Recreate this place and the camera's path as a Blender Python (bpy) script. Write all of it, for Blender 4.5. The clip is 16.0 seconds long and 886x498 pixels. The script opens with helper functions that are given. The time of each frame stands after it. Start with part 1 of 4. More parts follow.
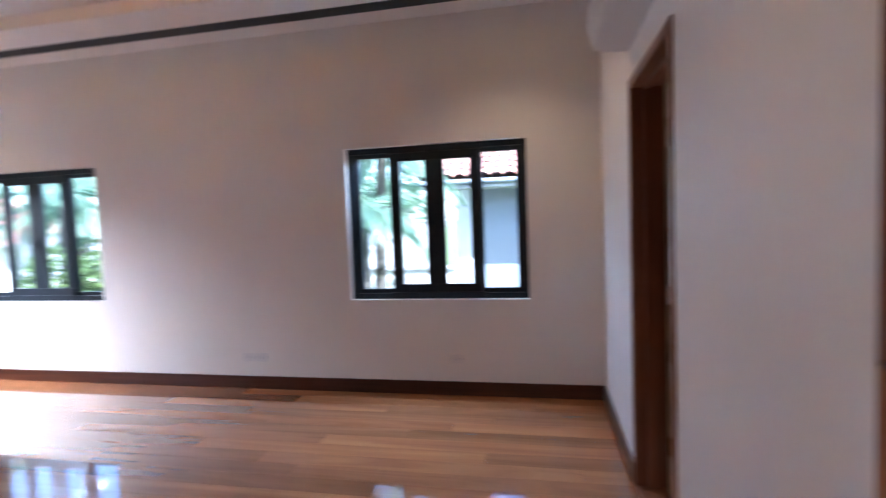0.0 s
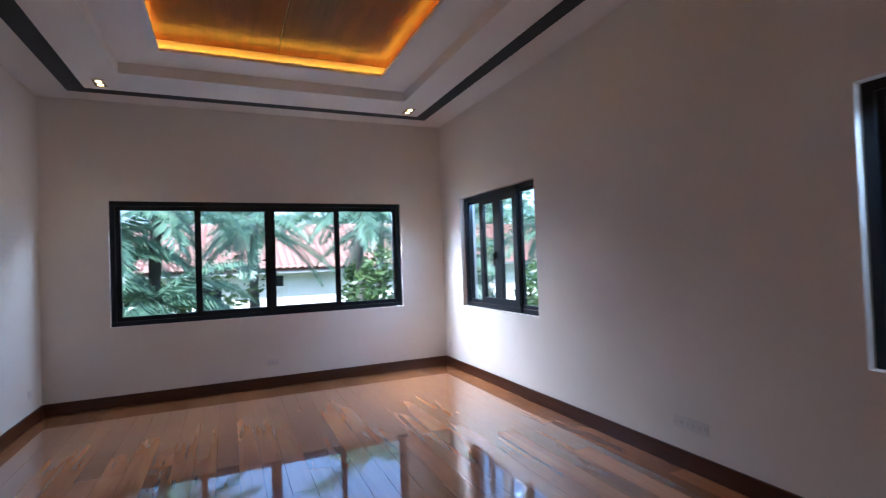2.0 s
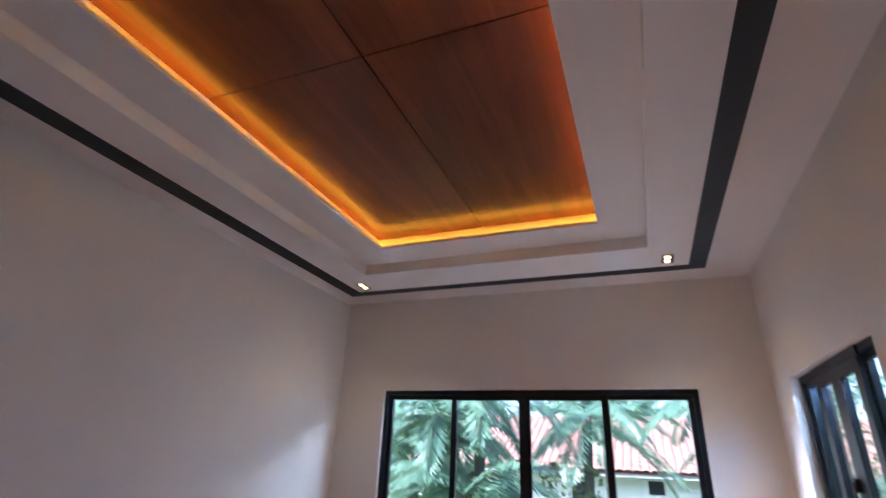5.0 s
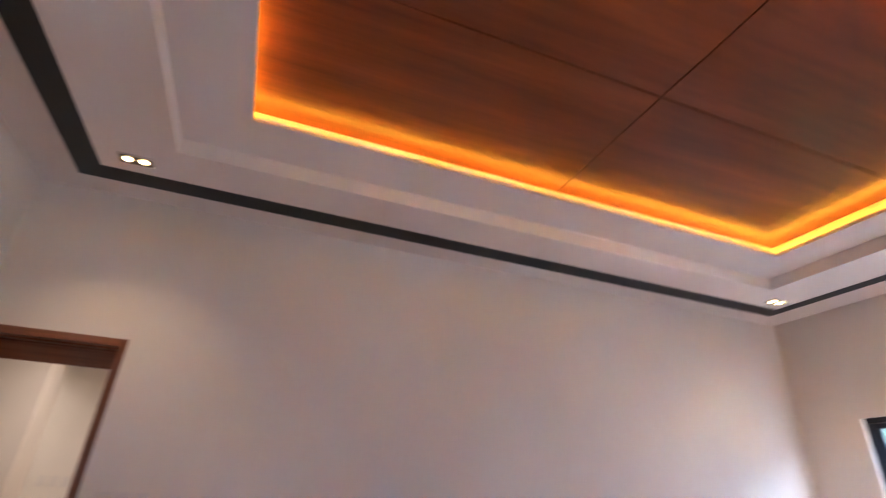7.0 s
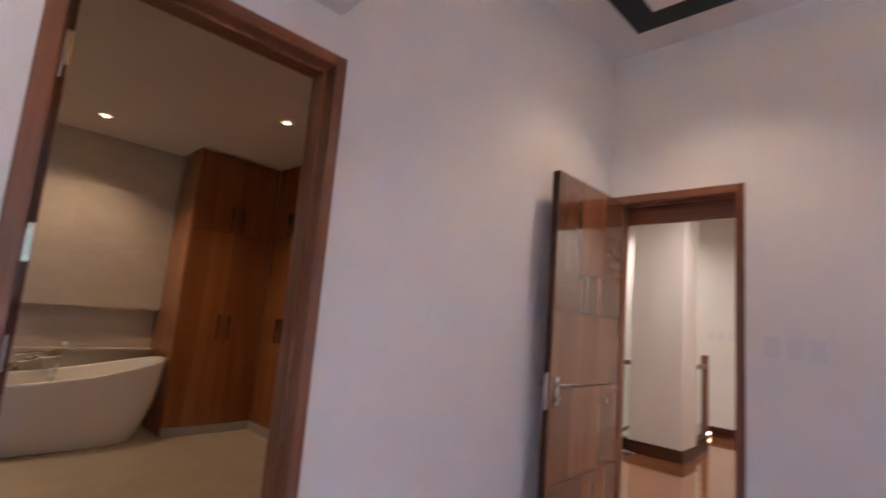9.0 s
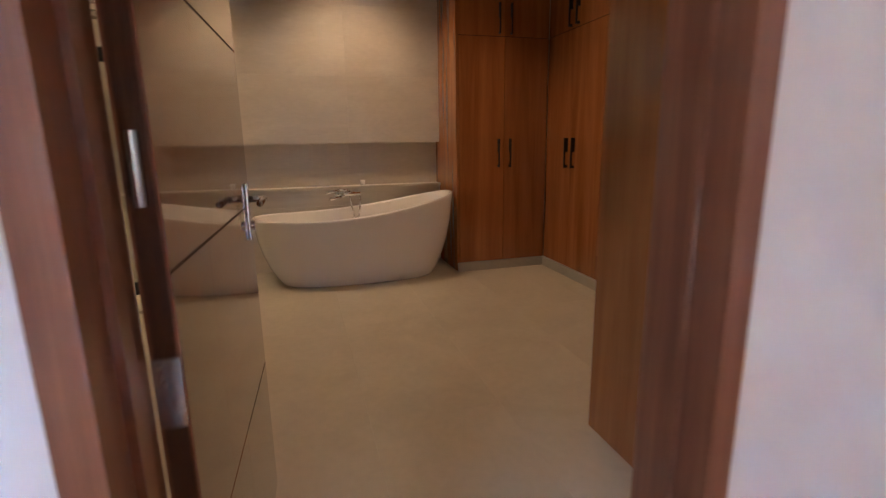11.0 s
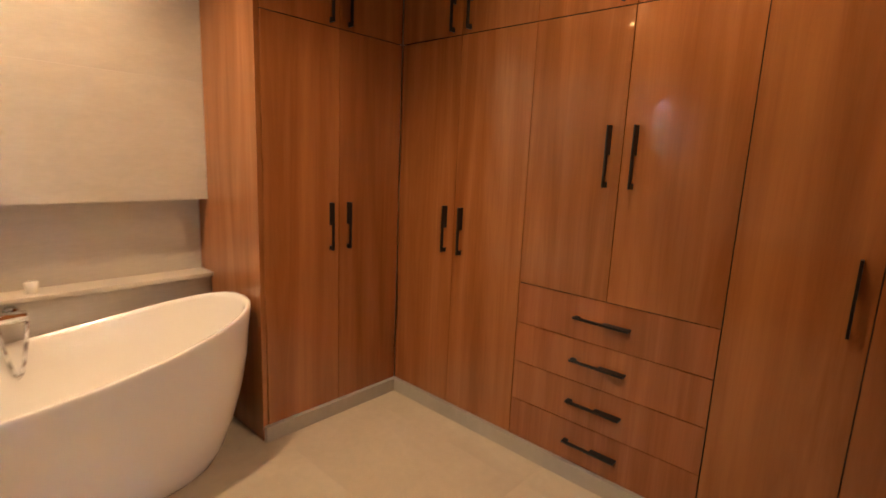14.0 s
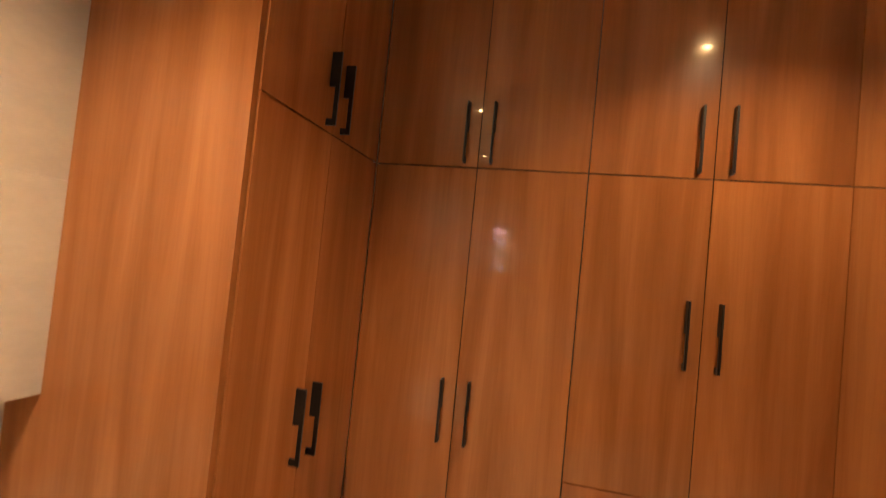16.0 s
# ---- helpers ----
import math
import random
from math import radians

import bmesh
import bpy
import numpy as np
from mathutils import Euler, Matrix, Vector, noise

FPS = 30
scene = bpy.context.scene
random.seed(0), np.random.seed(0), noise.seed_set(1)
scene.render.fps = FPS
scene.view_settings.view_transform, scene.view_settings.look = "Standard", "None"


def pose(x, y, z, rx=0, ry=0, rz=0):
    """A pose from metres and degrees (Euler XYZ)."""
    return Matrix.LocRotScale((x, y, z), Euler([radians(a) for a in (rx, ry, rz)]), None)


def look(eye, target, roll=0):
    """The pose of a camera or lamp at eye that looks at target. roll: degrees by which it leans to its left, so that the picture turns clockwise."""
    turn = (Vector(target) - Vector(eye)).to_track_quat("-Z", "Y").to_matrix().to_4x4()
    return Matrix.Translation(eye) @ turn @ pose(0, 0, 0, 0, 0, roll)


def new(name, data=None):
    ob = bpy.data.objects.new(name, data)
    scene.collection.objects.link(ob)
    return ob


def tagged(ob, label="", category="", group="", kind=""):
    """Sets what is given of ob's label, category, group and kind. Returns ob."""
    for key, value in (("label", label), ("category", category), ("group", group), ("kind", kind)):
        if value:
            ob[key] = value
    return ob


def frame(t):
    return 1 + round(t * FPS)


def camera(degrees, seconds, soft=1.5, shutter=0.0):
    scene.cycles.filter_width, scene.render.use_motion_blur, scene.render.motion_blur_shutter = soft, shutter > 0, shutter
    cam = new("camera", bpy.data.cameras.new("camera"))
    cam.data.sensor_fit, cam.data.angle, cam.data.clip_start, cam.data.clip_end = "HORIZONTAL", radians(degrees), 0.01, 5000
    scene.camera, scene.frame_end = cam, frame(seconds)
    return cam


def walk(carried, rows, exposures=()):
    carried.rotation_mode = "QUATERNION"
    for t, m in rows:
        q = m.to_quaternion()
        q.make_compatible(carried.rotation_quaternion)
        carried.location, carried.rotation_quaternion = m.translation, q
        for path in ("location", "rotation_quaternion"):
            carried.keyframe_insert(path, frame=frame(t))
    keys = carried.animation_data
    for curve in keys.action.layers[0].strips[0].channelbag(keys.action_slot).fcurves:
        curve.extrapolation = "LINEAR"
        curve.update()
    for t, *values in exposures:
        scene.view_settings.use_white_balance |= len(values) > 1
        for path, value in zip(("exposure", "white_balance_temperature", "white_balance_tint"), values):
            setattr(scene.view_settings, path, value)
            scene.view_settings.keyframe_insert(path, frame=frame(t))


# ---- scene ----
cam = camera(84.0, 16.0, 1.25, 0.5)
PATH = [
    (0.0, look((-0.495, -4.235, 1.548), (-0.890, -2.277, 1.435), -2.14)),
    (0.5, look((-0.492, -4.025, 1.418), (-1.526, -2.313, 1.411), -2.43)),
    (1.0, look((-0.722, -3.603, 1.466), (-2.226, -2.286, 1.465), -3.07)),
    (1.5, look((-0.741, -3.241, 1.454), (-2.450, -2.202, 1.480), -2.47)),
    (2.0, look((-0.878, -2.765, 1.452), (-2.709, -1.963, 1.496), -2.15)),
    (2.5, look((-1.135, -2.364, 1.415), (-3.056, -1.810, 1.479), -1.57)),
    (3.0, look((-1.315, -1.986, 1.420), (-3.281, -1.632, 1.505), -1.64)),
    (3.5, look((-1.527, -1.628, 1.488), (-3.520, -1.617, 1.664), -1.77)),
    (3.7, look((-1.607, -1.534, 1.491), (-3.587, -1.636, 1.758), -1.60)),
    (5.8, look((-1.881, -0.965, 1.593), (-3.310, -2.015, 2.518), 1.62)),
    (6.0, look((-1.873, -0.949, 1.603), (-3.209, -2.113, 2.530), 0.35)),
    (6.5, look((-1.803, -0.880, 1.498), (-2.804, -2.324, 2.454), 0.38)),
    (7.0, look((-1.726, -0.738, 1.416), (-2.328, -2.426, 2.304), 2.76)),
    (7.5, look((-1.799, -0.940, 1.412), (-1.867, -2.799, 2.148), 3.98)),
    (8.0, look((-1.776, -1.058, 1.490), (-1.158, -2.897, 1.978), 5.48)),
    (8.5, look((-1.663, -1.140, 1.482), (-0.579, -2.789, 1.810), 6.91)),
    (9.0, look((-1.625, -1.230, 1.294), (-0.230, -2.636, 1.568), 4.68)),
    (9.5, look((-1.480, -1.336, 1.211), (0.211, -2.398, 1.321), 3.35)),
    (10.0, look((-1.233, -1.439, 1.056), (0.621, -2.157, 0.835), 1.57)),
    (10.2, look((-1.094, -1.490, 1.044), (0.774, -2.123, 0.714), 0.31)),
    (12.3, look((0.355, -1.666, 1.382), (2.232, -2.173, 0.914), -1.48)),
    (12.5, look((0.520, -1.702, 1.397), (2.368, -2.308, 0.929), -1.13)),
    (13.0, look((0.821, -1.742, 1.388), (2.600, -2.544, 0.949), -0.08)),
    (13.5, look((1.156, -1.739, 1.384), (2.734, -2.901, 0.981), 1.67)),
    (14.0, look((1.489, -1.832, 1.388), (2.815, -3.285, 1.026), 2.44)),
    (14.5, look((1.854, -1.812, 1.488), (3.009, -3.426, 1.241), 2.73)),
    (15.0, look((2.288, -1.724, 1.544), (3.186, -3.504, 1.378), 3.59)),
    (15.5, look((2.634, -1.779, 1.533), (3.307, -3.661, 1.463), 4.89)),
    (16.0, look((2.848, -1.830, 1.581), (3.319, -3.773, 1.656), 5.67)),
]
walk(cam, PATH, [(0.0, 3.18, 5950, 18), (1.0, 2.38, 5800, 14), (2.5, 2.05, 5800, 13), (3.7, 1.9, 5800, 13), (5.8, 2.95, 6250, 18), (7.0, 3.45, 6500, 20), (8.0, 3.5, 6200, 19), (9.2, 3.65, 5850, 18), (10.2, 3.6, 5650, 16), (12.0, 4.82, 6400, 14), (13.0, 4.92, 6400, 14), (14.5, 5.32, 6450, 14), (15.0, 5.42, 6480, 14), (16.0, 5.44, 6500, 14)])
# world, sun
SUN_EL, SUN_AZ = 47.0, 122.0   # degrees above the horizon; degrees from north, clockwise
world = bpy.data.worlds.new("sky")
scene.world = world
world.use_nodes = True
wn = world.node_tree
wn.nodes.clear()
sky = wn.nodes.new("ShaderNodeTexSky")
sky.sky_type = 'NISHITA'
sky.sun_disc = False
sky.sun_elevation, sky.sun_rotation = radians(SUN_EL), radians(SUN_AZ)
sky.dust_density = 2.0
bg = wn.nodes.new("ShaderNodeBackground")
bg.inputs["Strength"].default_value = 0.15
wo = wn.nodes.new("ShaderNodeOutputWorld")
wn.links.new(sky.outputs[0], bg.inputs[0])
wn.links.new(bg.outputs[0], wo.inputs[0])
sun = bpy.data.lights.new("sun", "SUN")
sun.energy, sun.angle, sun.color = 5.0, radians(0.6), (1.0, 0.95, 0.87)
sd = Vector((math.sin(radians(SUN_AZ)) * math.cos(radians(SUN_EL)), math.cos(radians(SUN_AZ)) * math.cos(radians(SUN_EL)), math.sin(radians(SUN_EL))))
new("sun", sun).matrix_world = look(sd * 40, (0, 0, 0))


def spot(name, at, target, watts, degrees, colour, radius=0.04):
    li = bpy.data.lights.new(name, "SPOT")
    li.energy, li.spot_size, li.spot_blend, li.color, li.shadow_soft_size = watts, radians(degrees), 0.7, colour, radius
    ob = new(name, li)
    ob.matrix_world = look(at, target)
    return ob


WARM = (1.0, 0.74, 0.46)
BED_W, BATH_W = 2.3, 2.4
BED_LIGHTS = [(-6.26, -3.81), (-6.26, -0.78), (-0.75, -3.81), (-0.75, -0.78)]
# the last bathroom light, over the shower, is added; no lamp is known there
BATH_LIGHTS = [(2.23, -3.1), (3.55, -2.05), (3.75, -0.55)]
for lx, ly in BED_LIGHTS:
    spot("bedroom_lamp", (lx, ly, 3.18), (lx, ly - 0.001, 0), BED_W, 120, WARM)
for k, (lx, ly) in enumerate(BATH_LIGHTS):
    spot("bathroom_lamp", (lx, ly, 2.79), (lx, ly - 0.001, 0), (BATH_W * 0.75, BATH_W * 1.5, BATH_W * 0.75)[k], (132, 126, 116)[k], (1.0, 0.68, 0.38))
# two added fill lights without fixtures, to brighten the hall
spot("hall_fill_lamp", (-0.7, -6.1, 3.1), (-0.7, -6.101, 0), 11, 150, (1.0, 0.86, 0.7))
spot("hall_fill_lamp", (1.6, -8.0, 3.1), (1.6, -8.001, 0), 11, 150, (1.0, 0.86, 0.7))


def sky_lamp(at, target, length, watts, colour=(0.64, 0.79, 1.0), spread=180):
    """An added area lamp under a window's head that stands in for skylight."""
    li = bpy.data.lights.new("skylight_stand_in", "AREA")
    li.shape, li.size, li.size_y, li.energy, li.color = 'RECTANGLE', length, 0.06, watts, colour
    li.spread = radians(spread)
    new("skylight_stand_in", li).matrix_world = look(at, target)


# added lamps; the first is narrowed to brighten the north wall by the corner
sky_lamp((-7.385, -1.2, 2.205), (-6.15, -0.05, 0.45), 1.1, 12.5, (0.80, 0.88, 1.0), 80)
sky_lamp((-7.385, -2.85, 2.205), (-1.0, -2.9, 0.5), 2.0, 13.0)
sky_lamp((-5.76, 0.195, 2.205), (-6.1, -4.4, 0.5), 1.5, 14.0, (0.42, 0.66, 1.0), 120)
sky_lamp((-1.417, 0.195, 2.205), (-1.5, -3.2, 0.4), 1.5, 12.0, (0.50, 0.71, 1.0))


# ---- materials ----
def material(name, colour, rough=0.5, metal=0.0, spec=0.5):
    m = bpy.data.materials.new(name)
    m.use_nodes = True
    b = m.node_tree.nodes["Principled BSDF"]
    b.inputs["Base Color"].default_value = (*colour, 1)
    b.inputs["Roughness"].default_value = rough
    b.inputs["Metallic"].default_value = metal
    b.inputs["Specular IOR Level"].default_value = spec
    return m, m.node_tree.nodes, m.node_tree.links, b


def coords(n, l, scale=(1, 1, 1), shift=False):
    tc = n.new("ShaderNodeTexCoord")
    mp = n.new("ShaderNodeMapping")
    mp.inputs["Scale"].default_value = scale
    l.new(tc.outputs["Object"], mp.inputs["Vector"])
    if shift:
        oi = n.new("ShaderNodeObjectInfo")
        mu = n.new("ShaderNodeMath")
        mu.operation, mu.inputs[1].default_value = 'MULTIPLY', 37.0
        l.new(oi.outputs["Random"], mu.inputs[0])
        l.new(mu.outputs[0], mp.inputs["Location"])
    return mp.outputs["Vector"]


def noise_tex(n, l, vec, scale, detail=4, rough=0.55, distortion=0.0):
    t = n.new("ShaderNodeTexNoise")
    t.inputs["Scale"].default_value, t.inputs["Detail"].default_value = scale, detail
    t.inputs["Roughness"].default_value, t.inputs["Distortion"].default_value = rough, distortion
    l.new(vec, t.inputs["Vector"])
    return t.outputs["Fac"]


def ramp(n, l, fac, stops):
    r = n.new("ShaderNodeValToRGB")
    els = r.color_ramp.elements
    while len(els) < len(stops):
        els.new(0.5)
    for e, (p, c) in zip(els, stops):
        e.position, e.color = p, (*c, 1)
    l.new(fac, r.inputs["Fac"])
    return r.outputs["Color"]


def mixc(n, l, a, b, fac, kind='MULTIPLY'):
    x = n.new("ShaderNodeMix")
    x.data_type, x.blend_type = 'RGBA', kind
    for s, i in ((a, 6), (b, 7)):
        if isinstance(s, tuple):
            x.inputs[i].default_value = (*s, 1)
        else:
            l.new(s, x.inputs[i])
    if isinstance(fac, float):
        x.inputs[0].default_value = fac
    else:
        l.new(fac, x.inputs[0])
    return x.outputs[2]


def bump(n, l, b, fac, strength, dist=0.01):
    u = n.new("ShaderNodeBump")
    u.inputs["Strength"].default_value, u.inputs["Distance"].default_value = strength, dist
    l.new(fac, u.inputs["Height"])
    l.new(u.outputs[0], b.inputs["Normal"])


def rough_var(n, l, b, fac, lo, hi):
    r = n.new("ShaderNodeMapRange")
    r.inputs["To Min"].default_value, r.inputs["To Max"].default_value = lo, hi
    l.new(fac, r.inputs["Value"])
    l.new(r.outputs[0], b.inputs["Roughness"])


def paint(name, colour, rough=0.55, dirt=0.06):
    m, n, l, b = material(name, colour, rough, 0, 0.3)
    v = coords(n, l)
    big = noise_tex(n, l, v, 0.9, 5)
    fine = noise_tex(n, l, v, 140, 3)
    lo = tuple(c * (1 - dirt) for c in colour)
    l.new(ramp(n, l, big, [(0.3, lo), (0.7, colour)]), b.inputs["Base Color"])
    rough_var(n, l, b, big, rough - 0.08, rough + 0.08)
    bump(n, l, b, fine, 0.12, 0.002)
    return m


def wood(name, dark, light, axis, rough=0.25, grain=1.0, coat=0.0, vary=0.35, figure=0.0, spec=0.5, streaks=0.75, streak_at=(0.32, 0.6)):
    """Wood with its grain along the axis; tone varies with each piece."""
    m, n, l, b = material(name, light, rough, 0, spec)
    k = [9.0 * grain, 9.0 * grain, 9.0 * grain]
    k["xyz".index(axis)] = 0.45
    v = coords(n, l, tuple(k), True)
    k2 = [55.0 * grain] * 3
    k2["xyz".index(axis)] = 1.6
    v2 = coords(n, l, tuple(k2), True)
    a = noise_tex(n, l, v, 1.0, 5, 0.6, 0.6 + figure)
    f = noise_tex(n, l, v2, 1.0, 4, 0.7)
    col = ramp(n, l, a, [(0.3, dark), (0.5, tuple((p + q) / 2 for p, q in zip(dark, light))), (0.68, light)])
    streak = ramp(n, l, f, [(streak_at[0], (0.62, 0.58, 0.55)), (streak_at[1], (1, 1, 1))])
    col = mixc(n, l, col, streak, streaks)
    oi = n.new("ShaderNodeObjectInfo")
    lo = 1 - vary
    tone = ramp(n, l, oi.outputs["Random"], [(0.0, (lo, lo * 0.93, lo * 0.88)), (0.55, (1, 1, 1)), (1.0, (1.12, 1.06, 0.98))])
    col = mixc(n, l, col, tone, 1.0)
    l.new(col, b.inputs["Base Color"])
    big = noise_tex(n, l, coords(n, l), 2.2, 4)
    rough_var(n, l, b, big, max(0.03, rough - 0.05), rough + 0.07)
    bump(n, l, b, f, 0.04, 0.001)
    if coat:
        b.inputs["Coat Weight"].default_value, b.inputs["Coat Roughness"].default_value = coat, 0.03
        b.inputs["Coat IOR"].default_value = 1.6
    return m


def stone(name, dark, light, rough=0.3, axis_scale=(1, 1, 1), vary=0.025):
    m, n, l, b = material(name, light, rough)
    v = coords(n, l, axis_scale, True)
    a = noise_tex(n, l, v, 1.6, 8, 0.62, 0.8)
    f = noise_tex(n, l, v, 22, 5, 0.6)
    col = ramp(n, l, a, [(0.3, dark), (0.7, light)])
    col = mixc(n, l, col, ramp(n, l, f, [(0.3, (0.93, 0.93, 0.92)), (0.7, (1, 1, 1))]), 1.0)
    oi = n.new("ShaderNodeObjectInfo")
    col = mixc(n, l, col, ramp(n, l, oi.outputs["Random"], [(0, (1 - vary, 1 - vary, 1 - vary)), (1, (1, 1, 1))]), 1.0)
    l.new(col, b.inputs["Base Color"])
    rough_var(n, l, b, a, rough - 0.07, rough + 0.1)
    bump(n, l, b, f, 0.05, 0.001)
    return m


def metal(name, colour, rough, metallic=1.0):
    m, n, l, b = material(name, colour, rough, metallic)
    rough_var(n, l, b, noise_tex(n, l, coords(n, l), 30, 3), max(0.02, rough - 0.05), rough + 0.06)
    return m


def glow(name, colour, strength):
    m, n, l, b = material(name, colour, 0.5)
    b.inputs["Emission Color"].default_value = (*colour, 1)
    b.inputs["Emission Strength"].default_value = strength
    return m


def glass(name, tint=(1, 1, 1), rough=0.0):
    m, n, l, b = material(name, tint, rough)
    b.inputs["Transmission Weight"].default_value = 1.0
    b.inputs["IOR"].default_value = 1.45
    return m


def leafy(name, dark, light):
    m, n, l, b = material(name, light, 0.45)
    g = n.new("ShaderNodeNewGeometry")
    l.new(ramp(n, l, g.outputs["Random Per Island"], [(0.0, dark), (1.0, light)]), b.inputs["Base Color"])
    b.inputs["Subsurface Weight"].default_value = 0.0
    tr = n.new("ShaderNodeBsdfTranslucent")
    tr.inputs["Color"].default_value = (*[min(1, c * 1.6) for c in light], 1)
    ad = n.new("ShaderNodeMixShader")
    ad.inputs[0].default_value = 0.35
    out = n["Material Output"]
    l.new(b.outputs[0], ad.inputs[1])
    l.new(tr.outputs[0], ad.inputs[2])
    l.new(ad.outputs[0], out.inputs[0])
    return m


M_WALL = paint("wall_paint", (0.80, 0.755, 0.70))
M_CEIL = paint("ceiling_paint", (0.82, 0.79, 0.77), 0.6)
M_BAND = paint("dark_grey_paint", (0.014, 0.021, 0.027), 0.5)
M_EXT = paint("white_render", (0.78, 0.77, 0.74), 0.8, 0.15)
M_EXTGREY = paint("grey_render", (0.42, 0.43, 0.45), 0.8, 0.2)
# grey darkened and blued, so the north house wall's shade is in its colour
M_SHADEGREY = paint("shaded_grey_render", (0.22, 0.26, 0.31), 0.8, 0.2)
M_FENCE = paint("pale_grey_render", (0.58, 0.60, 0.63), 0.8, 0.15)
M_FLOOR = wood("floor_planks", (0.29, 0.108, 0.042), (0.46, 0.195, 0.077), "x", 0.10, 0.6, 1.0, 0.34, 0.4, spec=0.2, streaks=0.6, streak_at=(0.24, 0.42))
M_FLOOR.node_tree.nodes["Principled BSDF"].inputs["Coat IOR"].default_value = 1.8
M_BASE = wood("baseboard_wood", (0.040, 0.011, 0.005), (0.085, 0.027, 0.012), "x", 0.35, 1.0, 0.0, 0.1, spec=0.3)
M_DOOR = wood("door_wood", (0.20, 0.072, 0.033), (0.30, 0.120, 0.056), "z", 0.09, 0.5, 1.0, 0.42, streaks=0.3)
M_DOORX = wood("door_wood_cross", (0.21, 0.076, 0.035), (0.32, 0.130, 0.060), "x", 0.09, 0.5, 1.0, 0.42, streaks=0.3)
M_FRAME = wood("door_frame_wood", (0.17, 0.060, 0.030), (0.30, 0.125, 0.066), "z", 0.3, 1.0, 0.2, 0.1)
M_HEAD = wood("door_head_wood", (0.17, 0.060, 0.030), (0.30, 0.125, 0.066), "x", 0.3, 1.0, 0.2, 0.1)
M_WARD = wood("wardrobe_wood", (0.26, 0.091, 0.028), (0.43, 0.174, 0.056), "z", 0.18, 0.8, 0.5, 0.14, streaks=0.25)
M_WARDX = wood("drawer_wood", (0.25, 0.080, 0.027), (0.42, 0.157, 0.055), "z", 0.18, 0.8, 0.5, 0.06, streaks=0.25)
M_CARCASS = wood("cabinet_carcass", (0.030, 0.010, 0.004), (0.06, 0.02, 0.009), "z", 0.45, 1.0, 0.0, 0.1)
M_CWOOD = wood("ceiling_wood", (0.105, 0.027, 0.010), (0.23, 0.068, 0.024), "x", 0.29, 0.6, 0.0, 0.12, streaks=0.5, spec=0.3)
M_ALU = metal("dark_aluminium", (0.009, 0.015, 0.022), 0.38, 0.35)
M_BLACK = metal("black_metal", (0.012, 0.010, 0.009), 0.4, 0.3)
M_CHROME = metal("chrome", (0.80, 0.80, 0.80), 0.08)
M_STEEL = metal("brushed_steel", (0.62, 0.61, 0.59), 0.25)
# pane colour carries the cool blue cast of the daylight view
M_GLASS = glass("blue_tint_glass", (0.72, 0.87, 1.0))
M_SHGLASS = glass("shower_glass", (0.93, 0.97, 0.93))
M_PLASTIC = paint("white_plastic", (0.72, 0.69, 0.66), 0.35, 0.03)
M_CERAMIC, _n, _l, _b = material("white_acrylic", (0.86, 0.83, 0.79), 0.12)
_b.inputs["Coat Weight"].default_value = 0.5
rough_var(_n, _l, _b, noise_tex(_n, _l, coords(_n, _l), 3, 3), 0.09, 0.17)
M_TILE = stone("wall_tile", (0.53, 0.47, 0.39), (0.63, 0.57, 0.48), 0.30, (0.6, 0.6, 2.2))
M_FTILE = stone("floor_tile", (0.56, 0.49, 0.38), (0.66, 0.59, 0.47), 0.30, (1, 1, 1), 0.012)
M_GROUT = paint("grout", (0.58, 0.52, 0.42), 0.8, 0.1)
M_KICK = stone("kick_tile", (0.42, 0.40, 0.36), (0.52, 0.49, 0.45), 0.4)
M_LED = glow("led_strip", (1.0, 0.46, 0.035), 3.3)
M_LAMP = glow("lamp_disc", (1.0, 0.66, 0.26), 4.0)
# clay red desaturated to put the outdoor haze into the tile colour
M_ROOF = stone("roof_tile", (0.33, 0.15, 0.12), (0.46, 0.24, 0.20), 0.7, (1, 1, 1), 0.25)
# leaf greens lightened towards blue, standing in for haze over the garden
M_PALM = leafy("palm_leaf", (0.040, 0.090, 0.075), (0.13, 0.215, 0.140))
M_BUSH = leafy("shrub_leaf", (0.03, 0.065, 0.030), (0.12, 0.18, 0.065))
# bark tone lowered so trunks look backlit; that shade is in the colour
M_BARK = stone("palm_bark", (0.055, 0.050, 0.045), (0.12, 0.11, 0.095), 0.9, (1, 1, 4))
M_GRASS = stone("grass_ground", (0.05, 0.085, 0.025), (0.10, 0.13, 0.04), 0.9)


# ---- mesh helpers ----
def mesh_ob(name, bm, mat, parent=None, label="", smooth=False):
    me = bpy.data.meshes.new(name)
    bmesh.ops.recalc_face_normals(bm, faces=bm.faces)
    bm.to_mesh(me)
    bm.free()
    me.materials.append(mat)
    if smooth:
        for p in me.polygons:
            p.use_smooth = True
    ob = new(name, me)
    if parent is not None:
        ob.parent = parent
    if label:
        ob["label"] = label
    return ob


def part(name, bm, mat, parent, label="", smooth=False):
    return mesh_ob(name, bm, mat, parent, label, smooth)


def thing(name, label, category, group="", kind=""):
    return tagged(new(name), label, category, group, kind)


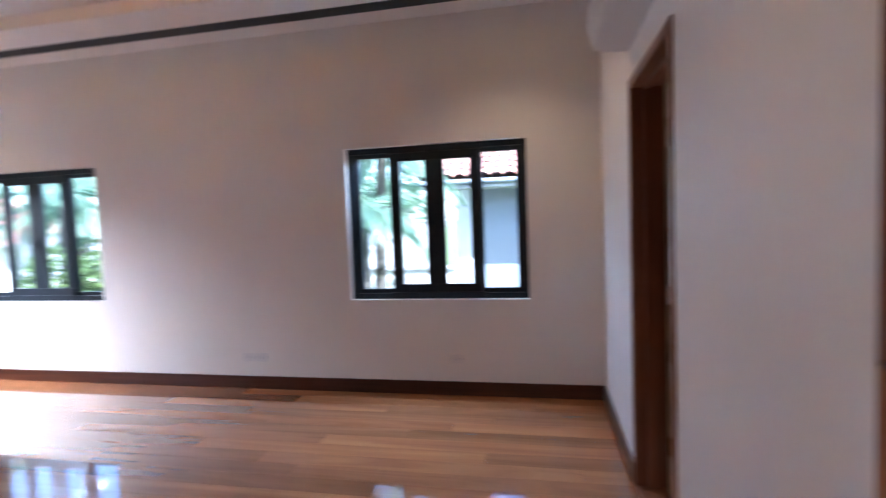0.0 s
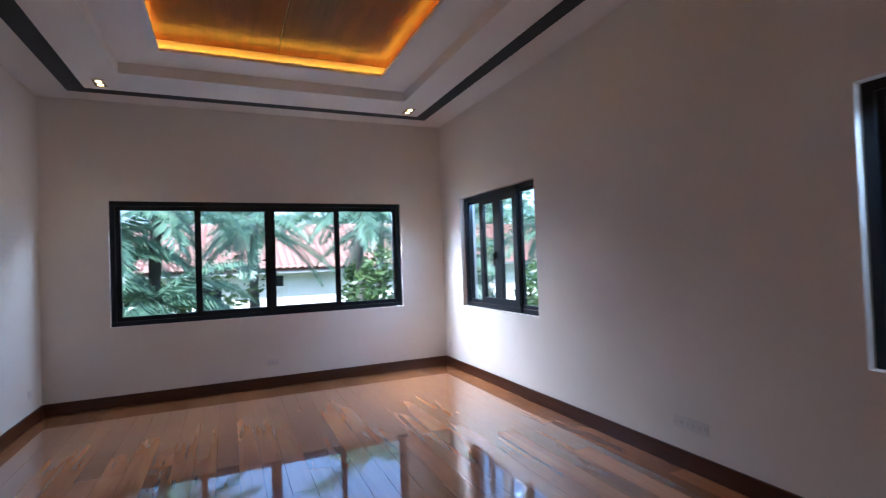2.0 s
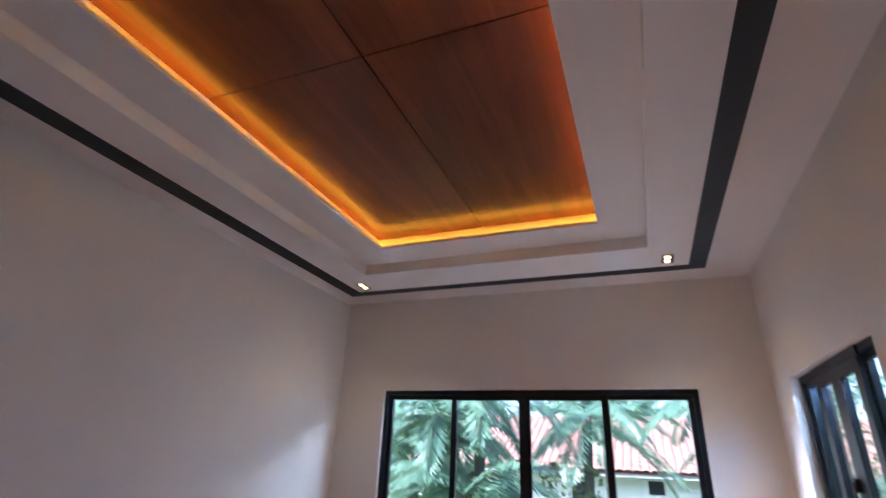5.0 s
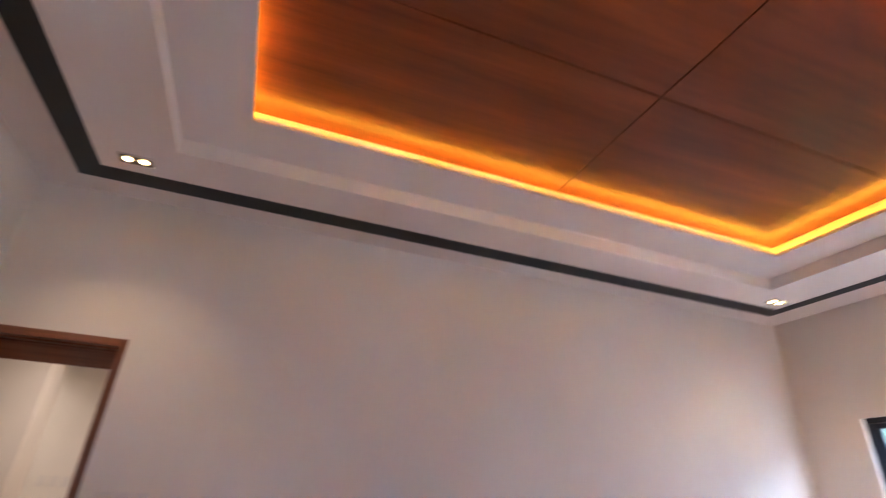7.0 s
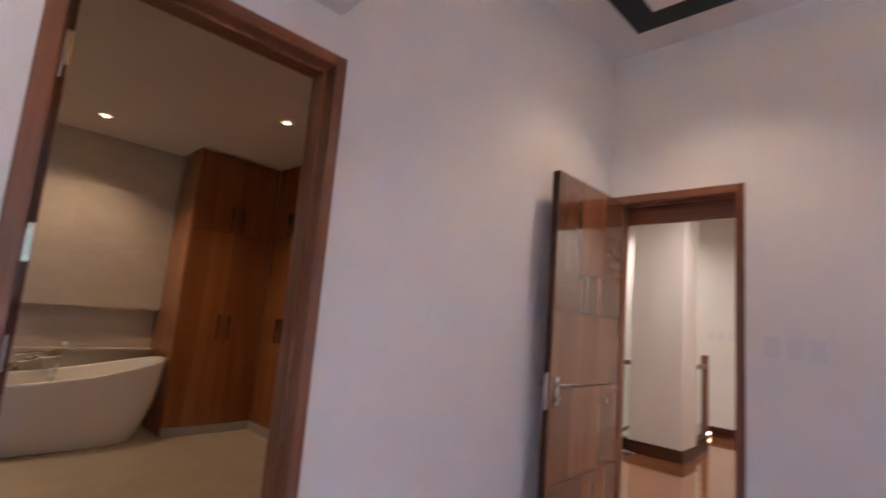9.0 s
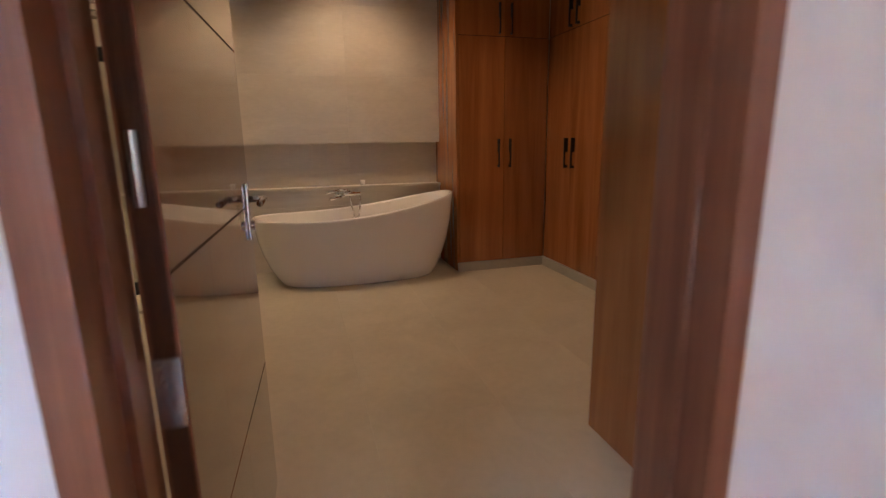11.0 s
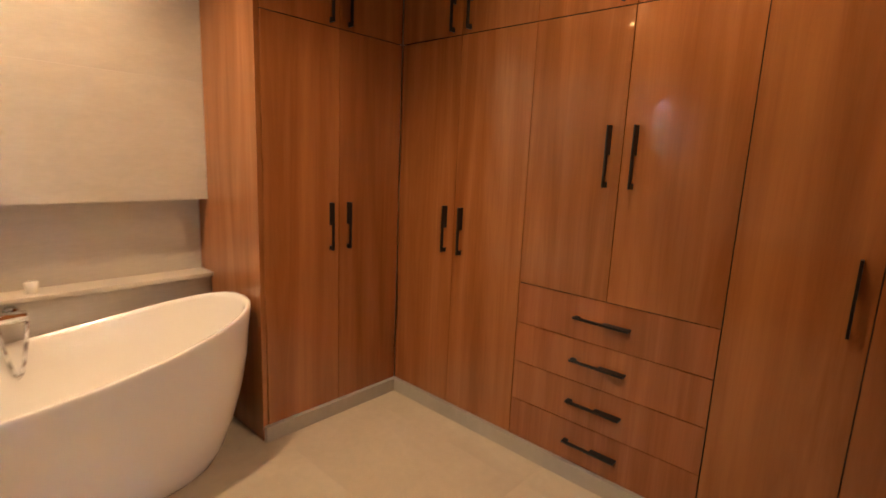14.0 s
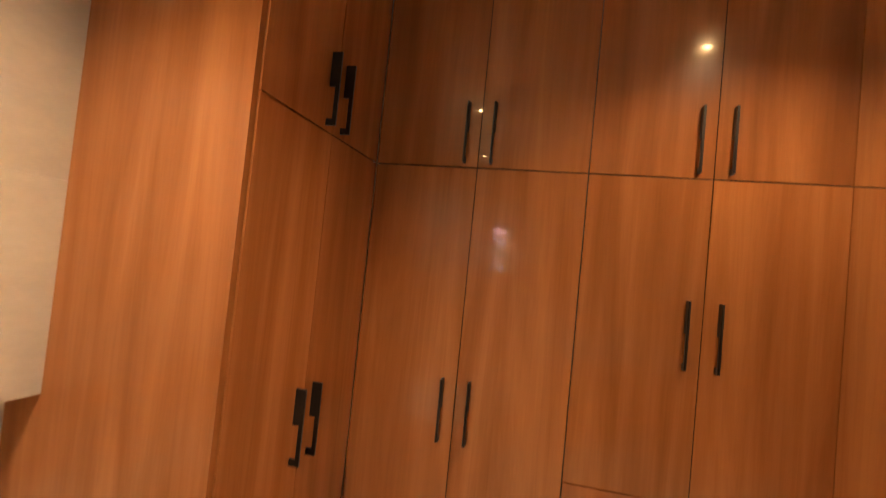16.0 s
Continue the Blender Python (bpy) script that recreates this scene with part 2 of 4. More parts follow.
def add_box(bm, x0, x1, y0, y1, z0, z1, bev=0.0):
    x0, x1 = min(x0, x1), max(x0, x1)
    y0, y1 = min(y0, y1), max(y0, y1)
    z0, z1 = min(z0, z1), max(z0, z1)
    vs = [bm.verts.new((x, y, z)) for x in (x0, x1) for y in (y0, y1) for z in (z0, z1)]
    fs = [bm.faces.new([vs[i] for i in q]) for q in ((0, 1, 3, 2), (4, 6, 7, 5), (0, 4, 5, 1), (2, 3, 7, 6), (0, 2, 6, 4), (1, 5, 7, 3))]
    if bev:
        es = {e for f in fs for e in f.edges}
        bmesh.ops.bevel(bm, geom=list(es), offset=bev, segments=2, affect='EDGES', profile=0.7)
    return bm


def box(x0, x1, y0, y1, z0, z1, bev=0.0):
    return add_box(bmesh.new(), x0, x1, y0, y1, z0, z1, bev)


def add_cyl(bm, a, b, r0, r1=None, seg=16):
    a, b = Vector(a), Vector(b)
    r1 = r0 if r1 is None else r1
    d = b - a
    m = Matrix.Translation((a + b) / 2) @ d.to_track_quat('Z', 'Y').to_matrix().to_4x4()
    bmesh.ops.create_cone(bm, cap_ends=True, segments=seg, radius1=r0, radius2=r1, depth=d.length, matrix=m)
    return bm


def cyl(a, b, r0, r1=None, seg=16):
    return add_cyl(bmesh.new(), a, b, r0, r1, seg)


def tube(points, r, seg=10):
    bm = bmesh.new()
    for a, b in zip(points, points[1:]):
        add_cyl(bm, a, b, r, r, seg)
    for p in points[1:-1]:
        bmesh.ops.create_icosphere(bm, subdivisions=1, radius=r, matrix=Matrix.Translation(p))
    return bm


def structure(name, bm, mat, label, category):
    return tagged(mesh_ob(name, bm, mat), label, category, "", "structure")


def wall_with_holes(axis, a, b, lo, hi, z0, z1, holes):
    """A wall across axis from a to b, along the other way from lo to hi, with holes (lo, hi, z0, z1)."""
    us = sorted({lo, hi, *[h[0] for h in holes], *[h[1] for h in holes]})
    zs = sorted({z0, z1, *[h[2] for h in holes], *[h[3] for h in holes]})
    bm = bmesh.new()

    def solid(i, j):
        if not (0 <= i < len(us) - 1 and 0 <= j < len(zs) - 1):
            return False
        u, z = (us[i] + us[i + 1]) / 2, (zs[j] + zs[j + 1]) / 2
        return not any(h[0] < u < h[1] and h[2] < z < h[3] for h in holes)

    def pt(w, u, z):
        return (w, u, z) if axis == "x" else (u, w, z)

    def quad(*ps):
        bm.faces.new([bm.verts.new(p) for p in ps])
    for i in range(len(us) - 1):
        for j in range(len(zs) - 1):
            if not solid(i, j):
                continue
            u0, u1, c0, c1 = us[i], us[i + 1], zs[j], zs[j + 1]
            for w in (a, b):
                quad(pt(w, u0, c0), pt(w, u1, c0), pt(w, u1, c1), pt(w, u0, c1))
            for di, u in ((-1, u0), (1, u1)):
                if not solid(i + di, j):
                    quad(pt(a, u, c0), pt(b, u, c0), pt(b, u, c1), pt(a, u, c1))
            for dj, c in ((-1, c0), (1, c1)):
                if not solid(i, j + dj):
                    quad(pt(a, u0, c), pt(b, u0, c), pt(b, u1, c), pt(a, u1, c))
    bmesh.ops.remove_doubles(bm, verts=bm.verts, dist=1e-5)
    return bm


def ring(x0, x1, y0, y1, w, z0, z1):
    """A flat rectangular ring of width w inside the rectangle."""
    bm = bmesh.new()
    add_box(bm, x0, x1, y0, y0 + w, z0, z1)
    add_box(bm, x0, x1, y1 - w, y1, z0, z1)
    add_box(bm, x0, x0 + w, y0 + w, y1 - w, z0, z1)
    add_box(bm, x1 - w, x1, y0 + w, y1 - w, z0, z1)
    return bm


def ring2(o, i, z0, z1):
    """The ring between two rectangles (x0, x1, y0, y1)."""
    bm = bmesh.new()
    add_box(bm, o[0], o[1], o[2], i[2], z0, z1)
    add_box(bm, o[0], o[1], i[3], o[3], z0, z1)
    add_box(bm, o[0], i[0], i[2], i[3], z0, z1)
    add_box(bm, i[1], o[1], i[2], i[3], z0, z1)
    return bm


# ---- bedroom shell ----
XW, YS = -7.19, -4.545            # west and south walls; north wall y = 0, east wall x = 0
WIN_Z0, WIN_Z1 = 0.855, 2.228
H = 3.45
structure("wall_north", wall_with_holes("y", 0.0, 0.22, XW - 0.22, 4.45, -0.2, 3.6,
          [(-6.60, -4.92, WIN_Z0, WIN_Z1), (-2.224, -0.61, WIN_Z0, WIN_Z1), (3.42, 3.76, 1.5, 2.2)]), M_WALL, "cream painted plaster wall with two dark windows", "wall")
structure("wall_west", wall_with_holes("x", XW - 0.22, XW, YS - 0.15, 0.0, -0.2, 3.6, [(-3.937, -0.612, WIN_Z0, WIN_Z1)]), M_WALL, "cream painted plaster wall with a wide window", "wall")
structure("wall_south", wall_with_holes("y", YS - 0.15, YS, XW, 0.0, -0.2, 3.6, [(-0.866, -0.03, 0.0, 2.25)]), M_WALL, "plain cream painted plaster wall with the entry doorway", "wall")
structure("wall_east", wall_with_holes("x", 0.0, 0.16, -4.695, 0.0, -0.2, 3.6, [(-2.234, -1.312, 0.0, 2.28)]), M_WALL, "cream painted plaster wall with the bathroom doorway", "wall")

# ceiling: high border, dropped ring with a dark band, raised step, wooden tray
OUT = (-6.58, -0.36, -4.135, -0.458)
BIN = (-6.46, -0.52, -3.97, -0.60)
STEP = (-5.965, -1.0, -3.615, -0.94)
LIP = (-5.607, -1.408, -3.255, -1.298)
structure("ceiling", ring2((XW, 0.0, YS, 0.0), OUT, 3.31, 3.6), M_CEIL, "white painted outer border of the ceiling", "ceiling")
structure("ceiling_ring", ring2(BIN, STEP, 3.21, 3.55), M_CEIL, "white dropped ceiling ring with downlights", "ceiling")
structure("ceiling_band", ring2(OUT, BIN, 3.207, 3.55), M_BAND, "dark grey painted ceiling band", "ceiling trim")
structure("ceiling_step", ring2(STEP, LIP, 3.315, 3.345), M_CEIL, "white raised inner ceiling step round the tray", "ceiling")
COVE = (LIP[0] - 0.09, LIP[1] + 0.09, LIP[2] - 0.09, LIP[3] + 0.09)
structure("ceiling_cove", ring2((COVE[0] - 0.02, COVE[1] + 0.02, COVE[2] - 0.02, COVE[3] + 0.02), COVE, 3.345, 3.47), M_CEIL, "white painted upright face behind the cove light", "ceiling")
structure("ceiling_lid", box(STEP[0], STEP[1], STEP[2], STEP[3], 3.52, 3.6), M_CEIL, "plain slab above the ceiling tray", "ceiling")
tray = thing("ceiling_tray", "glossy reddish-brown wooden ceiling tray of four panels with cove light", "ceiling panel")
cx, cy = -3.53, -2.285
for (a, b) in ((COVE[0] + 0.001, cx - 0.004), (cx + 0.004, COVE[1] - 0.001)):
    for (c, d) in ((COVE[2] + 0.001, cy - 0.004), (cy + 0.004, COVE[3] - 0.001)):
        part("panel", box(a, b, c, d, 3.45, 3.47, 0.003), M_CWOOD, tray)
strip = thing("led_strip", "warm orange glowing LED strip hidden in the ceiling cove", "cove light")
for q in ((LIP[0] - 0.065, LIP[1] + 0.065, LIP[2] - 0.065, LIP[2] - 0.05), (LIP[0] - 0.065, LIP[1] + 0.065, LIP[3] + 0.05, LIP[3] + 0.065),
          (LIP[0] - 0.065, LIP[0] - 0.05, LIP[2] - 0.05, LIP[3] + 0.05), (LIP[1] + 0.05, LIP[1] + 0.065, LIP[2] - 0.05, LIP[3] + 0.05)):
    part("strip", box(q[0], q[1], q[2], q[3], 3.345, 3.355), M_LED, strip)


def downlight(x, y, z):
    """A twin recessed downlight: frame, black box and two lamp discs."""
    t = thing("downlight", "twin square recessed downlight with warm glowing lamps", "downlight", "bedroom downlights")
    t.location = (x, y, z)
    w, h = 0.098, 0.052
    part("frame", ring(-w, w, -h, h, 0.008, -0.006, 0.004), M_STEEL, t, "thin silver trim frame")
    part("plate", box(-w + 0.008, w - 0.008, -h + 0.008, h - 0.008, -0.002, 0.002), M_BLACK, t, "dark backing plate")
    for s in (-0.046, 0.046):
        part("lamp", cyl((s, 0, -0.004), (s, 0, -0.008), 0.024, 0.020, 24), M_LAMP, t, "warm glowing lamp")
    return t


for lx, ly in BED_LIGHTS:
    downlight(lx, ly, 3.206)


def baseboard(name, x0, x1, y0, y1, axis):
    m = M_BASE if axis == "x" else M_BASEY
    structure(name, box(x0, x1, y0, y1, 0, 0.122, 0.003), m, "dark reddish-brown varnished wooden baseboard", "baseboard")


M_BASEY = wood("baseboard_wood_cross", (0.045, 0.014, 0.007), (0.11, 0.038, 0.018), "y", 0.3, 1.0, 0.2, 0.1)
baseboard("baseboard_north", XW, 0, -0.018, 0, "x")
baseboard("baseboard_west", XW, XW + 0.018, YS + 0.018, -0.018, "y")
baseboard("baseboard_south", XW + 0.018, -0.866, YS, YS + 0.018, "x")
baseboard("baseboard_east_1", -0.018, 0, YS + 0.002, -2.234, "y")
baseboard("baseboard_east_2", -0.018, 0, -1.312, -0.018, "y")


# ---- windows ----
def sash(name, frame_parent, axis, w, u0, u1, z0, z1, fw, depth):
    """One leaf: a frame ring and a pane, across axis at w."""
    bm = bmesh.new()
    for q in ((u0, u1, z0, z0 + fw), (u0, u1, z1 - fw, z1), (u0, u0 + fw, z0 + fw, z1 - fw), (u1 - fw, u1, z0 + fw, z1 - fw)):
        if axis == "x":
            add_box(bm, w - depth / 2, w + depth / 2, q[0], q[1], q[2], q[3], 0.003)
        else:
            add_box(bm, q[0], q[1], w - depth / 2, w + depth / 2, q[2], q[3], 0.003)
    s = part(name, bm, M_ALU, frame_parent)
    a = (w - 0.003, w + 0.003)
    g = (box(*a, u0 + fw - 0.004, u1 - fw + 0.004, z0 + fw - 0.004, z1 - fw + 0.004) if axis == "x"
         else box(u0 + fw - 0.004, u1 - fw + 0.004, *a, z0 + fw - 0.004, z1 - fw + 0.004))
    p = part("pane", g, M_GLASS, s, "glass pane tinted blue for the cool daylight")
    p.visible_shadow = False
    return s


def window(name, axis, w, u0, u1, z0, z1, cells, inner, label):
    win = thing(name, label, "window", "", "structure")
    bm = bmesh.new()
    fw = 0.05
    for q in ((u0, u1, z0, z0 + fw), (u0, u1, z1 - fw, z1), (u0, u0 + fw, z0 + fw, z1 - fw), (u1 - fw, u1, z0 + fw, z1 - fw)):
        if axis == "x":
            add_box(bm, w - 0.05, w + 0.05, q[0], q[1], q[2], q[3], 0.003)
        else:
            add_box(bm, q[0], q[1], w - 0.05, w + 0.05, q[2], q[3], 0.003)
    part("window_frame", bm, M_ALU, win)
    for (a, b, off, fwid) in cells:
        sash("window_sash", win, axis, w + off, a, b, z0 + fw - 0.002, z1 - fw + 0.002, fwid, 0.045)
    for (uh, off) in inner:
        hb = bmesh.new()
        if axis == "x":
            add_box(hb, w + off, w + off + 0.03, uh - 0.012, uh + 0.012, 1.50, 1.56, 0.004)
            add_box(hb, w + off + 0.022, w + off + 0.034, uh - 0.05, uh + 0.012, 1.52, 1.54, 0.004)
        else:
            add_box(hb, uh - 0.012, uh + 0.012, w + off - 0.03, w + off, 1.44, 1.52, 0.004)
            add_box(hb, uh - 0.009, uh + 0.009, w + off - 0.042, w + off - 0.028, 1.36, 1.50, 0.004)
        part("handle", hb, M_BLACK, win, "black window handle")
    return win


WW = XW - 0.085
window("window_1", "x", WW, -3.937, -0.612, WIN_Z0, WIN_Z1,
       [(-3.887, -3.06, 0.0, 0.05), (-3.10, -2.285, 0.022, 0.06), (-2.285, -1.44, 0.022, 0.06), (-1.48, -0.662, 0.0, 0.05)],
       [(-2.33, 0.04), (-2.24, 0.04)], "wide dark aluminium sliding window of four panes")
for nm, a, b in (("window_2", -6.60, -4.92), ("window_3", -2.224, -0.61)):
    s = b - a
    window(nm, "y", 0.11, a, b, WIN_Z0, WIN_Z1,
           [(a + 0.05, a + 0.25 * s + 0.02, 0.0, 0.04), (a + 0.25 * s, a + 0.5 * s, -0.035, 0.085), (a + 0.5 * s, a + 0.75 * s, -0.035, 0.085), (a + 0.75 * s - 0.02, b - 0.05, 0.0, 0.04)],
           [((a + b) / 2 - 0.03, -0.06)], "dark aluminium window with two casements between fixed panes")
    rail = add_box(bmesh.new(), a + 0.25 * s - 0.03, a + 0.75 * s + 0.03, 0.045, 0.062, WIN_Z0 + 0.003, WIN_Z0 + 0.06, 0.004)
    add_box(rail, a + 0.25 * s - 0.03, a + 0.75 * s + 0.03, 0.045, 0.062, WIN_Z1 - 0.06, WIN_Z1 - 0.003, 0.004)
    structure("trim", rail, M_ALU, "dark aluminium rails of the casement pair", "window trim")
window("window_4", "y", 0.11, 3.42, 3.76, 1.5, 2.2, [(3.47, 3.71, 0.0, 0.04)], [], "small dark aluminium bathroom window above the shower")


# ---- sockets and switches ----
def plate(name, label, at, facing, w, h, holes, group=""):
    """A wall plate of two layers with slots, its back on the wall."""
    t = thing(name, label, "socket" if "socket" in name else "switch", group)
    part("cover", box(-w / 2, w / 2, -0.008, 0, -h / 2, h / 2, 0.003), M_PLASTIC, t)
    for (a, b, c, d, proud) in holes:
        if proud:
            part("rocker", box(a, b, -0.012, -0.007, c, d, 0.002), M_PLASTIC, t)
        else:
            part("slot", box(a, b, -0.0088, -0.007, c, d), M_EXTGREY, t)
    t.matrix_world = pose(*at, 0, 0, facing)
    return t


SL = [(-0.02, -0.016, -0.012, 0.012, False), (0.016, 0.02, -0.012, 0.012, False)]
SL2 = [(q[0] + s, q[1] + s, q[2], q[3], q[4]) for q in SL for s in (-0.028, 0.028)]
plate("wall_socket", "white double wall socket low on the wall", (XW, -2.296, 0.29), 90, 0.135, 0.08, SL2, "wall sockets")
plate("wall_socket", "white double wall socket low on the wall", (-3.30, 0.0, 0.305), 0, 0.125, 0.08, SL2, "wall sockets")
plate("wall_socket", "white double wall socket low on the wall", (-3.165, 0.0, 0.305), 0, 0.125, 0.08, SL2, "wall sockets")
plate("wall_socket", "small white wall socket low on the wall", (-1.26, 0.0, 0.325), 0, 0.12, 0.08, SL2, "wall sockets")
plate("wall_socket", "small white wall socket low on the wall", (-7.03, 0.0, 0.305), 0, 0.08, 0.08, SL, "wall sockets")
plate("wall_socket", "small white wall socket low on the wall", (-6.85, YS, 0.30), 180, 0.08, 0.08, SL, "wall sockets")
plate("wall_socket", "white wall socket beside the open door", (0.0, -3.20, 0.31), -90, 0.12, 0.08, SL2, "wall sockets")
for sx in (-1.0, -1.105, -1.205):
    plate("light_switch", "white plastic wall light switch by the entry door", (sx, YS, 1.277), 180, 0.078, 0.118, [(-0.022, -0.001, -0.04, 0.04, True), (0.001, 0.022, -0.04, 0.04, True)], "switches by the door")


# ---- door frames and doors ----
def door_frame(name, axis, w0, w1, u0, u1, top, face):
    t = thing(name, "reddish-brown varnished wooden door frame", "door frame", "", "structure")
    for (a, b) in ((u0, u0 + face), (u1 - face, u1)):
        bm = box(w0, w1, a, b, 0, top, 0.003) if axis == "x" else box(a, b, w0, w1, 0, top, 0.003)
        part("jamb", bm, M_FRAME, t)
    bm = (box(w0, w1, u0 + face, u1 - face, top - face, top, 0.003) if axis == "x" else box(u0 + face, u1 - face, w0, w1, top - face, top, 0.003))
    part("head", bm, M_HEAD if axis == "y" else M_HEADY, t)
    # stop bead half way through
    wm = (w0 + w1) / 2
    bm = bmesh.new()
    for q in ((u0 + face, u0 + face + 0.012, 0, top - face), (u1 - face - 0.012, u1 - face, 0, top - face), (u0 + face + 0.012, u1 - face - 0.012, top - face - 0.012, top - face)):
        if axis == "x":
            add_box(bm, wm - 0.02, wm + 0.02, *q)
        else:
            add_box(bm, q[0], q[1], wm - 0.02, wm + 0.02, q[2], q[3])
    part("stop", bm, M_FRAME, t)
    return t


M_HEADY = wood("door_head_wood_cross", (0.17, 0.060, 0.030), (0.30, 0.125, 0.066), "y", 0.3, 1.0, 0.2, 0.1)
door_frame("door_frame_1", "y", YS - 0.16, YS + 0.008, -0.866, -0.03, 2.25, 0.05)
door_frame("door_frame_2", "x", -0.008, 0.17, -2.234, -1.312, 2.28, 0.048)


def door_leaf(name, label, width, height, thick):
    """A flush door hinged at x = 0, its face towards -y, with grooves and two lever handles."""
    t = thing(name, label, "door")
    zs = [0.0, 0.45, 0.955, 1.38, 1.62, height]
    splits = [(0.5,), (0.3, 0.72), (0.36,), (0.62,), (0.3, 0.66)]
    leaf = part("leaf", box(0, width, 0.004, thick - 0.004, 0.008, height, 0.002), M_CARCASS, t)
    part("edge", box(width - 0.004, width, 0.0005, thick - 0.0005, 0.008, height, 0.001), M_FRAME, t)
    part("edge", box(0.0, 0.004, 0.0005, thick - 0.0005, 0.008, height, 0.001), M_FRAME, t)
    for i in range(5):
        us = [0.004, *[f * width for f in splits[i]], width - 0.004]
        lo = 0.008 if i == 0 else (0.003 if i < 4 else 0.0004)   # open grooves between the lower rows
        hi = 0.003 if i < 3 else (0.0 if i == 4 else 0.0004)
        for k in range(len(us) - 1):
            m = M_DOORX if (i + k) % 3 == 1 else M_DOOR
            for y0, y1 in ((0, 0.006), (thick - 0.006, thick)):
                part("panel", box(us[k] + 0.0004, us[k + 1] - 0.0004, y0, y1, zs[i] + lo, zs[i + 1] - hi), m, leaf)
    for s in (-1, 1):
        y = 0 if s < 0 else thick
        h = part("handle", add_box(bmesh.new(), width - 0.085, width - 0.045, y, y + s * 0.008, 0.86, 1.02, 0.003), M_STEEL, t, "brushed steel backplate and lever")
        part("lever", tube([(width - 0.065, y + s * 0.008, 0.975), (width - 0.065, y + s * 0.05, 0.975), (width - 0.18, y + s * 0.05, 0.975)], 0.009), M_STEEL, h, "", True)
        part("cylinder", cyl((width - 0.065, y + s * 0.008, 0.90), (width - 0.065, y + s * 0.018, 0.90), 0.014), M_STEEL, h)
    part("latch_plate", box(width - 0.001, width + 0.002, thick / 2 - 0.011, thick / 2 + 0.011, 0.84, 1.04), M_STEEL, t, "steel latch plate on the edge")
    for z in (0.25, height / 2, height - 0.25):
        part("hinge", cyl((-0.006, thick / 2, z - 0.05), (-0.006, thick / 2, z + 0.05), 0.009), M_STEEL, t, "steel hinge")
    return t


d1 = door_leaf("door_1", "open glossy reddish-brown wooden door with steel lever handles", 0.86, 2.19, 0.045)
d1.matrix_world = pose(-0.085, -4.49, 0, 0, 0, 91.0)
d2 = door_leaf("door_2", "open dark wooden bathroom door with steel lever handles", 0.82, 2.20, 0.042)
d2.matrix_world = pose(0.182, -1.402, 0, 0, 0, -2.4)
for z in (0.24, 0.775, 1.41, 2.0):
    hg = thing("door_hinge", "silver steel hinge plate on the door edge", "hinge", "bathroom door hinges")
    part("plate", box(0.1775, 0.1815, -1.400, -1.363, z - 0.055, z + 0.055, 0.001), M_STEEL, hg)
    for dz in (-0.042, -0.014, 0.014, 0.042):
        part("screw", cyl((0.1775, -1.381 + dz / 5, z + dz), (0.1768, -1.381 + dz / 5, z + dz), 0.0045, None, 8), M_CHROME, hg)
sk = thing("strike_plate", "steel lock strike plate set into the door jamb", "strike plate")
part("plate", box(0.06, 0.10, -2.1865, -2.183, 0.86, 1.05, 0.001), M_STEEL, sk)
part("hole", box(0.07, 0.09, -2.1830, -2.1822, 0.93, 0.98), M_BLACK, sk)


# ---- air conditioner above the bathroom door ----
def air_conditioner():
    t = thing("air_conditioner", "white wall-mounted split air conditioner above the bathroom doorway", "air conditioner")
    prof = [(0, 2.74), (-0.17, 2.74), (-0.205, 2.71), (-0.215, 2.60), (-0.20, 2.50), (-0.15, 2.455), (0, 2.445)]
    bm = bmesh.new()
    rings = []
    for y in (-2.19, -1.30):
        rings.append([bm.verts.new((x, y, z)) for x, z in prof])
    for i in range(len(prof)):
        j = (i + 1) % len(prof)
        bm.faces.new([rings[0][i], rings[0][j], rings[1][j], rings[1][i]])
    bm.faces.new(rings[0])
    bm.faces.new(rings[1][::-1])
    bmesh.ops.bevel(bm, geom=list(bm.edges), offset=0.006, segments=2, affect='EDGES')
    part("casing", bm, M_PLASTIC, t)
    part("louvre", box(-0.196, -0.150, -2.13, -1.36, 2.452, 2.458, 0.002), M_PLASTIC, t, "white air outlet flap")
    part("vent", box(-0.16, -0.03, -2.15, -1.34, 2.740, 2.744), M_BLACK, t, "dark intake grille")
    return t


air_conditioner()


# ---- bathroom shell ----
BX, BY, BZ, BF = 4.22, -4.42, 2.83, -0.06     # tub wall, wall behind the wardrobes, ceiling, floor a step down
structure("wall_bath_south", box(0.16, 4.45, BY - 0.12, BY, -0.2, 3.6), M_WALL, "plain painted wall behind the wardrobes", "wall")
tub_wall = structure("wall_bath_east", box(BX + 0.14, 4.45, BY, 0.0, -0.2, 3.6), M_GROUT, "beige stone-tiled bathroom wall with a long niche", "wall")
structure("ceiling_bath", box(0.16, 4.45, BY, 0.0, BZ, 3.6), M_CEIL, "plain white painted bathroom ceiling", "ceiling")
NZ0, NZ1 = 0.72, 1.12
ledge = structure("niche_ledge", box(BX - 0.03, BX + 0.14, -2.93, -0.0, NZ0 - 0.02, NZ0, 0.002), M_TILE, "pale stone ledge of the wall niche", "ledge")
structure("niche_end", box(BX, BX + 0.14, -2.95, -2.93, NZ0, NZ1), M_TILE, "beige tiled end of the wall niche", "wall")


